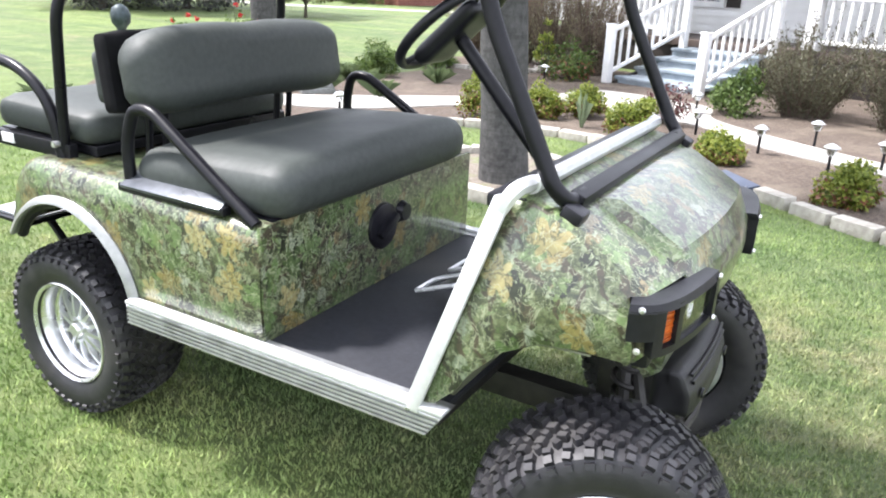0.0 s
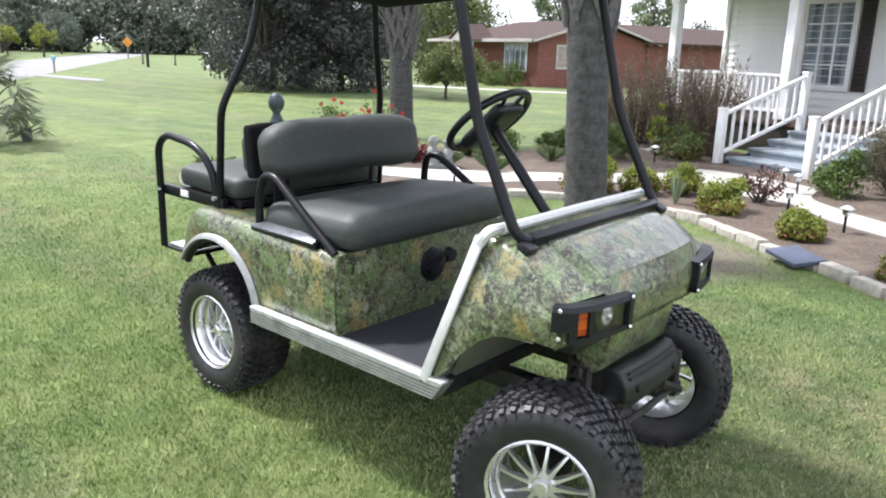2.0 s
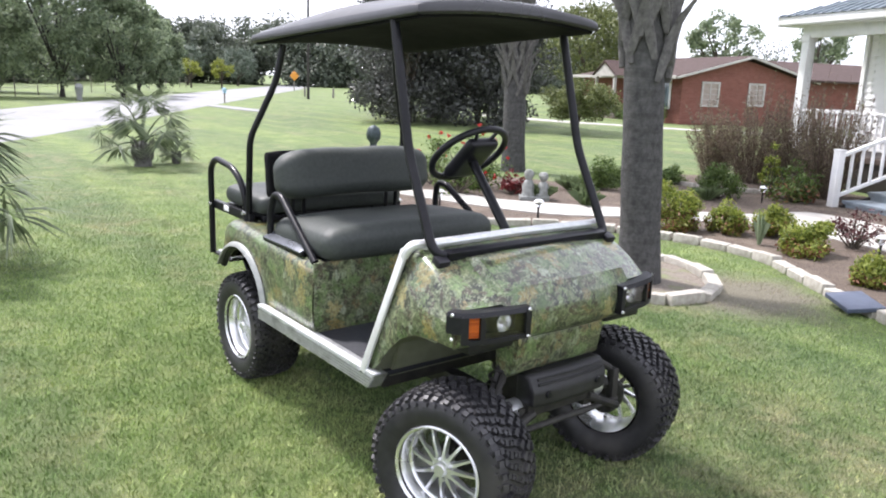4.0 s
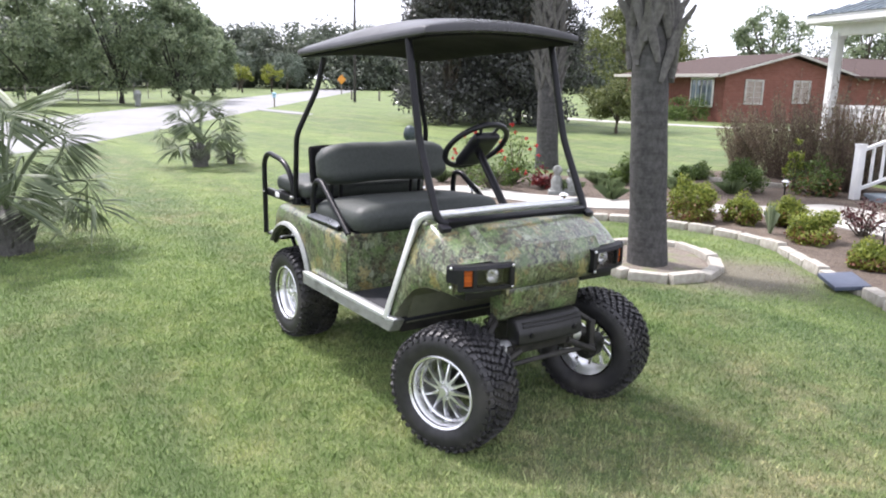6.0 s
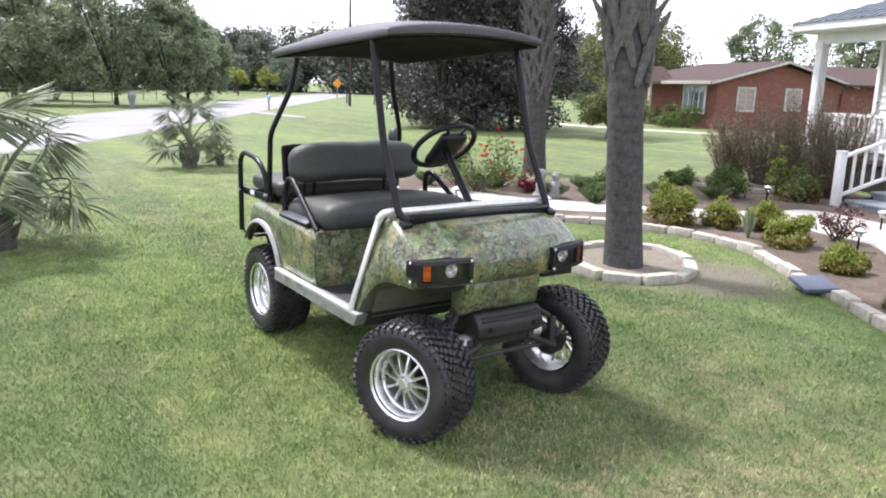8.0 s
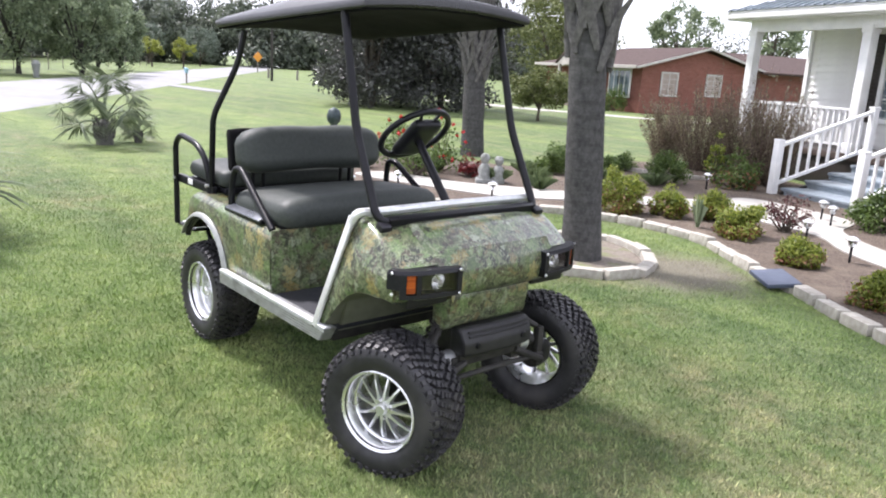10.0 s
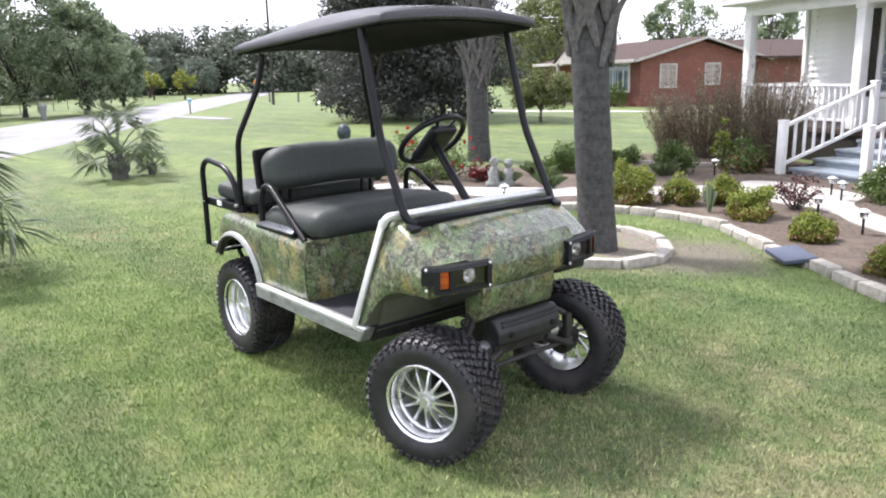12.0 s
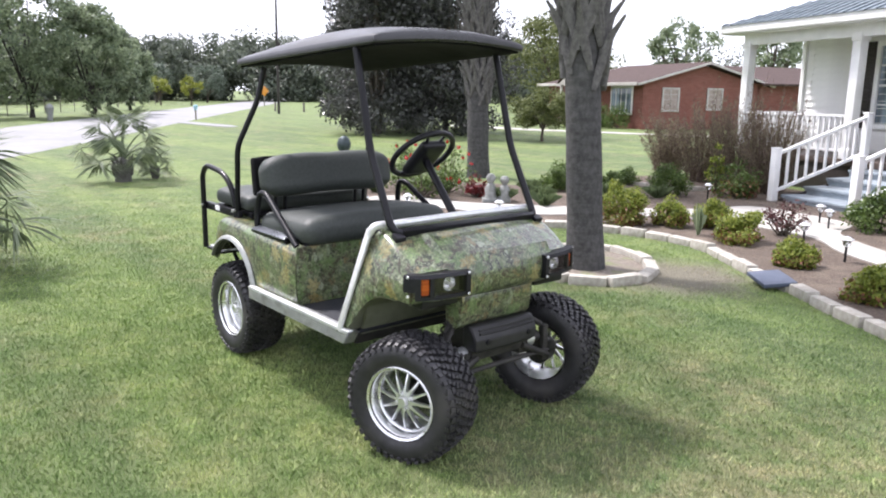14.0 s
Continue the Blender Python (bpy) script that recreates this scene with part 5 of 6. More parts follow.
# ---- plants ----
def shrub(name, at, size, leaf_mat, label, leaves=1500, leaf=0.045, seed=1, stems=M_bark, clumps=26, group="", lower=None, width=0.5, bare=False, droop=0.0):
    """A mound of small leaves in clumps over a few forked stems."""
    rng = np.random.default_rng(seed)
    ob = thing(name, (at[0], at[1], 0.015), label, "shrub", group)
    w, h = size
    c = []
    while len(c) < clumps:
        p = rng.uniform(-1, 1, 3)
        p[2] = abs(p[2]) * 0.98 + 0.02
        if 0.35 < np.linalg.norm(p) < 0.92:
            c.append(p * np.array([w / 2, w / 2, h * 0.82]) * rng.uniform(0.85, 1.1) + np.array([0, 0, h * 0.1]))
    c = np.array(c)
    rad = rng.uniform(0.16, 0.30, clumps) * min(w, h * 1.3) * 0.75
    pos, nrm = clump_cloud(rng, c, rad, leaves // clumps, 0.55)
    keep = pos[:, 2] > 0.01
    v, f = leaf_quads(pos[keep], nrm[keep], leaf, leaf * width, rng, droop)
    raw_mesh("foliage", v, f, leaf_mat, ob)
    if lower:
        low = rng.random(len(pos)) < 0.55 * np.clip(1.2 - pos[:, 2] / (0.45 * h), 0, 1)
        v, f = leaf_quads(pos[low] * np.array([1.03, 1.03, 1]), nrm[low], leaf, leaf * width, rng)
        raw_mesh("lower_leaves", v, f, lower, ob)
    bm = bmesh.new()
    for i in range(clumps if bare else min(clumps, 12)):
        q = c[i] * (1.15 if bare else 0.9)
        m = q * 0.5 + rng.normal(size=3) * 0.03
        m[2] = q[2] * 0.55
        add_tube(bm, [(rng.normal() * 0.03, rng.normal() * 0.03, -0.02), m, q], 0.006, 5, taper=[0.012, 0.008, 0.003])
    tagged(part("stemwork", bm, stems, ob), kind="stuff")
    return ob


def twiggy(name, at, size, leaf_mat, label, seed, stems=120, per=95):
    """Many thin stems rising from one root, small leaves along them that thin out to bare tips."""
    rng = np.random.default_rng(seed)
    ob = thing(name, (at[0], at[1], 0.015), label, "shrub", "twiggy brown shrubs")
    w, h = size
    sv, sf, pos, nrm = [], [], [], []
    for i in range(stems):
        az = rng.uniform(0, 2 * math.pi)
        out = np.array([math.cos(az), math.sin(az), 0]) * w / 2 * math.sqrt(rng.uniform(0.02, 1.0))
        top = h * rng.uniform(0.62, 1.02) * (1.08 - 0.35 * (np.linalg.norm(out) / (w / 2)) ** 2) * (1.22 if rng.random() < 0.12 else 1.0)
        t = np.linspace(0, 1, 7)[:, None]
        line = out * (0.34 + 0.66 * t ** 1.2) + np.array([0, 0, top]) * t + np.cumsum(rng.normal(size=(7, 3)), 0) * np.array([0.026, 0.026, 0.0]) * t
        line[0, 2] = -0.03
        r = (0.0055 * (1 - t) + 0.0016)
        b = len(sv) * 21
        ring = np.stack([line + r * np.array([math.cos(a), math.sin(a), 0]) for a in (0, 2.09, 4.19)], 1)
        sv.append(ring.reshape(-1, 3))
        sf += [(b + 3 * k + a, b + 3 * k + (a + 1) % 3, b + 3 * k + 3 + (a + 1) % 3, b + 3 * k + 3 + a) for k in range(6) for a in range(3)]
        u = rng.beta(1.5, 1.35, per) * 0.97
        k = np.minimum((u * 6).astype(int), 5)
        f_ = (u * 6 - k)[:, None]
        q = line[k] * (1 - f_) + line[k + 1] * f_
        off = rng.normal(size=(per, 3))
        off /= np.linalg.norm(off, axis=1)[:, None]
        pos.append(q + off * rng.uniform(0.01, 0.11, per)[:, None] * (1.05 - 0.6 * u)[:, None])
        nrm.append(off)
    raw_mesh("stemwork", np.concatenate(sv), np.array(sf), M_twig, ob)
    pos, nrm = np.concatenate(pos), np.concatenate(nrm)
    keep = pos[:, 2] > 0.02
    v, f = leaf_quads(pos[keep], nrm[keep], 0.036, 0.017, rng, -0.3)
    raw_mesh("foliage", v, f, leaf_mat, ob)
    return ob


def palm_frond(rng, ln, leaflets, curve, lw=0.010, ll=0.30, bare=0.30):
    """One feather frond along +x, arching over; returns leaflet arrays and the rib line."""
    t = np.linspace(0, 1, 18)
    rib = np.stack([ln * (np.sin(t * curve) / curve), np.zeros_like(t), ln * 0.62 * ((1 - np.cos(t * curve)) / curve * -1) + ln * 0.62 * t * (1 - 0.25 * t)], 1)
    verts = []
    for i in range(leaflets):
        s = bare + (1 - bare) * i / leaflets
        k = s * 17
        a = int(min(k, 16))
        p = rib[a] * (1 - (k - a)) + rib[a + 1] * (k - a)
        d = rib[a + 1] - rib[a]
        d /= np.linalg.norm(d)
        up = np.array([-d[2], 0, d[0]])
        for sgn in (-1, 1):
            out = np.array([0, sgn, 0]) * 0.85 + up * rng.uniform(0.12, 0.38) + d * 0.55 + rng.normal(size=3) * 0.05
            out /= np.linalg.norm(out)
            l_ = ll * (0.55 + 0.9 * math.sin(math.pi * min(1, 0.12 + s * 0.80))) * rng.uniform(0.8, 1.1)
            wv = np.cross(out, up)
            wv /= np.linalg.norm(wv) + 1e-6
            tip = p + out * l_ - np.array([0, 0, 0.16 * l_])
            mid = p + out * l_ * 0.5
            verts.append([p - wv * lw * 0.5, mid - wv * lw, tip, mid + wv * lw])
    return np.array(verts).reshape(-1, 3), rib


def feather_palm(name, at, label, trunk_h, trunk_r, ln, count, seed, leaflets=34, reach=0.23, bend=0.0, bare=0.30):
    rng = np.random.default_rng(seed)
    ob = thing(name, (*at, 0), label, "palm tree", "young palms on the lawn")
    bm = bmesh.new()
    add_tube(bm, [(0, 0, -0.03), (0, 0, trunk_h * 0.4), (0.01, 0, trunk_h), (0.01, 0, trunk_h + 0.08)], 1, 12, taper=[trunk_r * 1.15, trunk_r * 1.05, trunk_r * 0.9, trunk_r * 0.3])
    for i in range(34):
        a, z = i * 2.4, trunk_h * (0.15 + 0.85 * i / 34)
        d = Vector((math.cos(a), math.sin(a), 0))
        add_tube(bm, [d * trunk_r * 0.7 + Vector((0, 0, z)), d * (trunk_r * 1.25) + Vector((0, 0, z + 0.06)), d * trunk_r * 1.45 + Vector((0, 0, z + 0.14))], 0.02, 5, taper=[0.03, 0.022, 0.010], squash=0.5)
    part("trunk", bm, M_cut, ob)
    for i in range(count):
        el = radians(76 - 98 * (i / count) ** 1.15 + rng.normal() * 5)
        az = i * 2.399 + rng.normal() * 0.15
        v, rib = palm_frond(rng, ln * rng.uniform(0.85, 1.1), leaflets, 1.55 + bend + 0.9 * i / count, 0.0062 * ln, ln * reach, bare)
        m = Matrix.Translation((0, 0, trunk_h)) @ Matrix.Rotation(az, 4, "Z") @ Matrix.Rotation(-el * 0.75, 4, "Y")
        m3, off = np.array(m.to_3x3()), np.array(m.translation)
        v = v @ m3.T + off
        v[:, 2] = np.maximum(v[:, 2], 0.02)
        fr = raw_mesh("frond", v, np.arange(len(v)).reshape(-1, 4), L_frond, ob)
        r = rib @ m3.T + off
        rb = tube([tuple(p) for p in r], 0.01, 5, taper=[0.016 - 0.013 * j / len(r) for j in range(len(r))])
        part("rib", rb, L_frond, fr)
    return ob


def cabbage_palm(name, at, label, r, clear, top, seed, lean=(0, 0)):
    """A tall palm: ringed trunk, criss-cross of cut leaf bases above, fan crown far up."""
    rng = np.random.default_rng(seed)
    ob = thing(name, (*at, 0), label, "palm tree")
    n = 22
    bm = bmesh.new()
    zs = np.linspace(-0.05, clear + 0.25, n)
    tp = [r * (1.10 - 0.10 * min(1, z / 0.35) if z < 0.35 else 1.0 - 0.07 * z / clear + 0.012 * math.sin(z * 9)) for z in zs]
    add_tube(bm, [(lean[0] * z / clear, lean[1] * z / clear, z) for z in zs], r, 22, taper=tp)
    part("trunk", bm, M_trunk, ob, "grey ringed palm trunk")
    bm = bmesh.new()
    add_tube(bm, [(lean[0] * z / clear, lean[1] * z / clear, z) for z in np.linspace(clear, top, 8)], r * 0.86, 14)
    part("upper_trunk", bm, M_trunk, ob)
    rows = int((top - clear) / 0.19)
    for i in range(rows * 6):
        z = clear - 0.18 + (top - clear) * (i / (rows * 6))
        a = (i % 6) * math.pi / 3 + (math.pi / 6 if (i // 6) % 2 else 0) + rng.normal() * 0.10
        d = Vector((math.cos(a), math.sin(a), 0))
        sd = Vector((-d.y, d.x, 0))
        b0 = Vector((lean[0] * z / clear, lean[1] * z / clear, z))
        bm = bmesh.new()
        for s in (-1, 1):
            k = rng.uniform(0.8, 1.25)
            up = Vector((0, 0, 1))
            add_tube(bm, [b0 + d * r * 0.90 + sd * s * 0.095, b0 + d * r * 1.02 + sd * s * 0.055 + up * 0.15, b0 + d * (r * 1.06 + 0.012) + sd * s * 0.012 + up * 0.30, b0 + d * (r * 1.08 + 0.05 * k) + up * (0.31 + 0.12 * k), b0 + d * (r * 1.10 + 0.15 * k) + up * (0.33 + 0.24 * k)], 0.03, 7, taper=[0.022, 0.040, 0.042, 0.030, 0.012], squash=0.6)
        part("leaf_base", bm, M_cut, ob)
    ar = []
    for i in range(34):
        az, el = i * 2.4, radians(70 - 110 * i / 34)
        c = np.array([math.cos(az) * math.cos(el), math.sin(az) * math.cos(el), math.sin(el)])
        stem = np.array([0, 0, top]) + c * 0.9
        for j in range(26):
            fan = (j / 25 - 0.5) * 2.6
            sd = np.cross(c, [0, 0, 1])
            sd /= np.linalg.norm(sd) + 1e-6
            dr = c * math.cos(fan) + sd * math.sin(fan)
            tip = stem + dr * 0.95 - np.array([0, 0, 0.25])
            wv = (sd * math.cos(fan) - c * math.sin(fan)) * 0.025
            mid = (stem + tip) / 2 + np.array([0, 0, 0.06])
            ar.append([stem, mid - wv, tip, mid + wv])
    v = np.array(ar).reshape(-1, 3) + np.array([lean[0] * top / clear, lean[1] * top / clear, 0])
    raw_mesh("crown", v, np.arange(len(v)).reshape(-1, 4), L_frond, ob)
    return ob


def tree(name, at, label, height, spread, leaf_mat, seed, leaves=6000, leaf=0.22, trunk_r=0.18, crown_low=0.3, clumps=60, group="", round_=False, bark=M_bark, mass=False):
    """Tapered trunk with limbs, and a crown of many leaf clumps with gaps."""
    rng = np.random.default_rng(seed)
    ob = thing(name, (*at, 0), label, "tree", group)
    lo = height * crown_low
    c = []
    while len(c) < clumps:
        p = rng.uniform(-1, 1, 3)
        q = np.linalg.norm(p)
        if (0.72 if round_ else 0.4) < q < (0.88 if round_ else 1.0):
            taper = 1.0 if round_ else 1.0 - 0.25 * max(0, p[2])
            c.append([p[0] * spread / 2 * taper, p[1] * spread / 2 * taper, (lo + height) / 2 + p[2] * (height - lo) / 2 * 0.9])
    if mass:                                   # foliage down to the ground, narrowing upwards
        for j in range(clumps):
            zf, a, q = rng.random(), rng.uniform(0, 6.283), rng.uniform(0.35, 1.0)
            w = spread / 2 * (1 - 0.45 * zf ** 2) * q * (0.86 + 0.14 * math.sin(3 * a + seed))
            c[j] = [w * math.cos(a), w * math.sin(a), 0.25 + zf * (height - 0.6)]
    c = np.array(c)
    rad = rng.uniform(0.5, 1.1, clumps) * spread * (0.13 if not round_ else 0.15)
    pos, nrm = clump_cloud(rng, c, rad, leaves // clumps, 0.6)
    v, f = leaf_quads(pos, nrm, leaf, leaf * 0.55, rng)
    raw_mesh("crown", v, f, leaf_mat, ob)
    bm = bmesh.new()
    topz = lo + (height - lo) * 0.55
    line = [(0, 0, -0.1), (rng.normal() * 0.04, 0, lo * 0.5), (rng.normal() * 0.08, rng.normal() * 0.08, lo), (rng.normal() * 0.2, rng.normal() * 0.2, topz)]
    add_tube(bm, line, trunk_r, 9, taper=[trunk_r * 1.35, trunk_r, trunk_r * 0.8, trunk_r * 0.25])
    part("trunk", bm, bark, ob)
    for i in range(12):
        q = c[i * clumps // 12]
        s = rng.uniform(0.75, 1.0) * max(lo, 0.1) + 0.05 * height
        part("limb", tube([(0, 0, s), (q[0] * 0.5, q[1] * 0.5, (s + q[2]) / 2 + 0.1), tuple(q)], 0.05, 6, taper=[trunk_r * 0.45, trunk_r * 0.3, trunk_r * 0.08]), bark, ob)
    return ob


cabbage_palm("palm_tree", (-0.26, 3.09), "tall palm with grey trunk and criss-cross leaf bases", 0.163, 1.76, 7.4, 3, (-0.072, -0.085))
cabbage_palm("palm_tree", (-6.45, 7.6), "tall palm with woven leaf bases behind the roses", 0.205, 1.50, 7.6, 8, (-0.026, -0.035))
feather_palm("young_palm", (-9.27, 2.02), "small silvery feather palm on the open lawn", 0.34, 0.12, 1.45, 11, 4, 46, 0.23, 0.30, 0.44)
feather_palm("young_palm", (-9.45, 2.62), "low palm offshoot beside the small feather palm", 0.08, 0.05, 0.70, 8, 6, 30, 0.28, 0.5, 0.4)
feather_palm("young_palm", (-3.45, -1.52), "large silvery feather palm with arching fronds", 0.34, 0.17, 2.05, 17, 9, 30, 0.19, 0.55, 0.42)

# bed shrubs
for i, (x, y, w, h) in enumerate(((-1.44, 5.27, 0.60, 0.58), (-1.03, 5.63, 0.46, 0.41), (-0.66, 5.97, 0.44, 0.40), (0.0, 5.37, 0.56, 0.39), (0.91, 4.67, 0.38, 0.28), (1.88, 3.88, 0.38, 0.32))):
    shrub("shrub", (x, y), (w, h), L_shrub, "low yellow-green shrub with reddish lower leaves in the mulch", 5200, 0.038, 20 + i, clumps=34, group="yellow-green shrubs", lower=L_russet)
for i, (x, y, w, h) in enumerate(((-2.62, 8.02, 0.70, 0.55), (-4.05, 8.75, 0.66, 0.32), (-4.05, 7.05, 0.62, 0.46), (-4.35, 7.55, 0.6, 0.46))):
    shrub("shrub", (x, y), (w, h), L_dark, "rounded dark green shrub in the bed", 3600, 0.042, 40 + i, clumps=34, group="dark green shrubs")
for i, (x, y, w, h) in enumerate(((-4.3, 10.6, 1.35, 1.35), (-3.45, 10.4, 1.45, 1.55), (-2.6, 10.05, 1.45, 1.68), (-1.9, 9.7, 1.25, 1.60), (1.25, 7.75, 1.5, 1.0), (2.3, 7.35, 1.6, 1.15), (3.6, 6.95, 1.7, 1.25))):
    twiggy("twiggy_shrub", (x, y), (w, h), L_brown_green if x > 0 else L_burgundy, "tall open twiggy brownish shrub before the porch", 60 + i)
shrub("shrub", (-2.35, 8.95), (0.34, 1.02), L_shrub, "upright bright green shrub before the twiggy bushes", 700, 0.06, 71, clumps=16, bare=True)
shrub("shrub", (-1.98, 8.80), (0.74, 0.66), L_dark, "loose dark green shrub before the twiggy bushes", 1700, 0.055, 74, clumps=26, bare=True, lower=L_russet)
shrub("shrub", (0.62, 7.25), (0.62, 0.58), L_dark, "green mounded shrub beside the steps", 2200, 0.05, 72)
shrub("nandina", (0.10, 6.12), (0.46, 0.50), L_nandina, "sparse dark red shrub at the walk", 620, 0.042, 73, clumps=14, bare=True)
for i, (x, y, w, h) in enumerate(((-4.95, 5.5, 0.95, 0.90), (-4.6, 4.75, 0.8, 0.75), (-5.5, 5.1, 0.75, 0.85))):
    rs = shrub("rose_bush", (x, y), (w, h), L_dark, "rose bush with red blooms in the bed", 900, 0.055, 80 + i, clumps=20, group="red rose bushes", bare=True)
    rr = np.random.default_rng(90 + i)
    bl = []
    for j in range(9):
        d = rr.normal(size=3)
        d[2] = abs(d[2]) + 0.4
        d /= np.linalg.norm(d)
        bl.append(d * np.array([w / 2, w / 2, h]) * rr.uniform(0.85, 1.05))
    for b_ in bl:
        pos, nrm = clump_cloud(rr, b_[None], [0.026], 22, 0.8)
        v, f = leaf_quads(pos, nrm, 0.03, 0.027, rr)
        raw_mesh("bloom", v, f, L_red, rs)
shrub("red_leaved_plant", (-4.25, 5.5), (0.36, 0.44), leaf_material("dark_red_leaves", (0.09, 0.012, 0.014), (0.20, 0.03, 0.03), 0.2), "dark red leafy plant beside the statue", 500, 0.07, 99, clumps=14)


def blade_clump(name, at, h, n, mat, label, seed, spread=0.3, wid=0.012):
    rng = np.random.default_rng(seed)
    ob = thing(name, (*at, 0.015), label, "plant")
    vs = []
    for i in range(n):
        a = rng.uniform(0, 6.283)
        d = np.array([math.cos(a), math.sin(a), 0]) * rng.uniform(0.1, 1) * spread
        hh = h * rng.uniform(0.7, 1.1)
        s = np.array([-math.sin(a), math.cos(a), 0]) * wid
        b = d * 0.15
        m = b + d * 0.45 + np.array([0, 0, hh * 0.75])
        t = b + d + np.array([0, 0, hh * rng.uniform(0.6, 1.0)])
        vs.append([b - s, b + s, m + s * 0.9, t, m - s * 0.9])
    v = np.array(vs).reshape(-1, 3)
    raw_mesh("leaves", v, np.arange(len(v)).reshape(-1, 5), mat, ob)
    return ob


blade_clump("iris_clump", (-0.50, 5.36), 0.40, 12, L_pale, "upright pale green iris leaves in the bed", 3, 0.09, 0.0048)
for i, (x, y) in enumerate(((-3.0, 5.6), (-4.6, 2.75), (-5.0, 2.9), (-3.6, 6.2), (-3.1, 7.1), (-4.2, 6.6), (-2.6, 7.7), (-4.9, 5.3), (-5.6, 4.6), (-3.7, 5.5))):
    blade_clump("daylily_clump", (x, y), 0.24, 60, L_strap, "arching strap-leaved green clump in the bed", 10 + i, 0.24, 0.007)

# ---- the white house with its porch ----
PX = Vector((0.928, -0.371, 0))       # along the porch
P0 = Vector((-0.59, 10.61, 0))        # post at the head of the steps
ROT = math.degrees(math.atan2(PX.y, PX.x))
house = thing("white_house", P0, "white weatherboard house with a porch and blue-grey roof", "house", rz=ROT)
# house coordinates: x along the porch, y into the house
FLOOR, EAVE = 0.58, 2.57


def board_wall(name, p, along, length, z0, z1, rows):
    """A thick wall clad in lapped boards, each a piece of its own; the outside is to the right of 'along'."""
    p, along = Vector(p), Vector(along)
    inward = Vector((-along.y, along.x, 0))
    mid = p + along * length / 2 + inward * 0.11
    rot = Matrix((along, inward, Vector((0, 0, 1)))).transposed()
    wall = part(name, box((mid.x, mid.y, (z0 + z1) / 2), (length, 0.16, z1 - z0), 0, rot), M_siding, house, "white lapped weatherboards", smooth=False)
    hgt = (z1 - z0) / rows
    first = None
    for i in range(rows):
        if first is None:
            bm = plate([(-0.012, 0.0), (0.028, 0.0), (0.028, hgt + 0.004), (0.020, hgt + 0.004)], 0, length, "x")
            ob = first = part("board", bm, M_siding, wall, smooth=False)
        else:
            ob = new("board", first.data)
            ob.parent = wall
        m = rot.to_4x4()
        m.translation = p + Vector((0, 0, z0 + i * hgt))
        ob.matrix_basis = m
    return wall


WY, WX = 1.45, -3.2       # wall face and its free corner
board_wall("wall", (WX, WY, 0), (1, 0, 0), 9.0 - WX, 0.0, 2.75, 22)
board_wall("side_wall", (WX, WY + 8, 0), (0, -1, 0), 8.0, 0.0, 2.75, 22)
part("corner_board", box((WX - 0.01, WY - 0.01, 1.375), (0.09, 0.09, 2.75), 0.006), M_white, house)
part("porch_floor", box((2.9, WY / 2 + 0.02, FLOOR - 0.06), (12.2, WY + 0.1, 0.10), 0.008), M_porch, house, "dark brown porch floor")
# the shade below the porch floor, put in as a dark board
part("porch_skirt", box((2.9, 0.03, 0.25), (12.1, 0.05, 0.52), 0.004), M_shutter_shade, house, "dark board standing for the shade under the porch")
part("porch_beam", box((3.1, 0.0, EAVE + 0.05), (12.6, 0.14, 0.24), 0.008), M_white, house)
part("fascia", box((3.04, -0.38, EAVE + 0.21), (13.02, 0.04, 0.13), 0.006), M_white, house)
part("side_fascia", box((-3.47, 4.5, EAVE + 0.20), (0.04, 9.8, 0.16), 0.006), M_white, house)
part("porch_ceiling", box((3.04, 0.8, EAVE + 0.135), (12.98, 2.3, 0.025), 0.004), M_white, house)
part("side_soffit", box((-3.33, 5.5, EAVE + 0.135), (0.26, 7.0, 0.025), 0.004), M_white, house)
rf_ = bmesh.new()
e = [rf_.verts.new(p) for p in ((-3.52, -0.42, EAVE + 0.28), (9.6, -0.42, EAVE + 0.28), (9.6, 9.4, EAVE + 0.28), (-3.52, 9.4, EAVE + 0.28), (1.65, 4.5, EAVE + 2.1), (9.6, 4.5, EAVE + 2.1))]
for q in ((0, 1, 5, 4), (3, 0, 4), (2, 3, 4, 5), (0, 3, 2, 1)):
    rf_.faces.new([e[i] for i in q])
bmesh.ops.recalc_face_normals(rf_, faces=rf_.faces)
main_roof = part("roof", rf_, M_roof_blue, house, "blue-grey hipped roof", smooth=False)
for i in range(65):                                        # raised seams on the front slope
    x = -3.4 + i * 0.20
    t = min(1.0, (x + 3.52) / 5.17)
    part("roof_seam", tube([(x, -0.43, EAVE + 0.29), (x, -0.42 + 4.92 * t, EAVE + 0.29 + 1.82 * t)], 0.016, 4), M_roof_blue, main_roof)
for x in (-3.1, -0.60, 1.75, 4.6, 7.4):
    bm = box((x, 0.0, (FLOOR + EAVE) / 2), (0.16, 0.16, EAVE - FLOOR), 0.008)
    add_box(bm, (x, 0, FLOOR + 0.08), (0.20, 0.20, 0.16), 0.008)
    add_box(bm, (x, 0, EAVE - 0.08), (0.20, 0.20, 0.10), 0.008)
    part("porch_post", bm, M_white, house, "square white porch post")


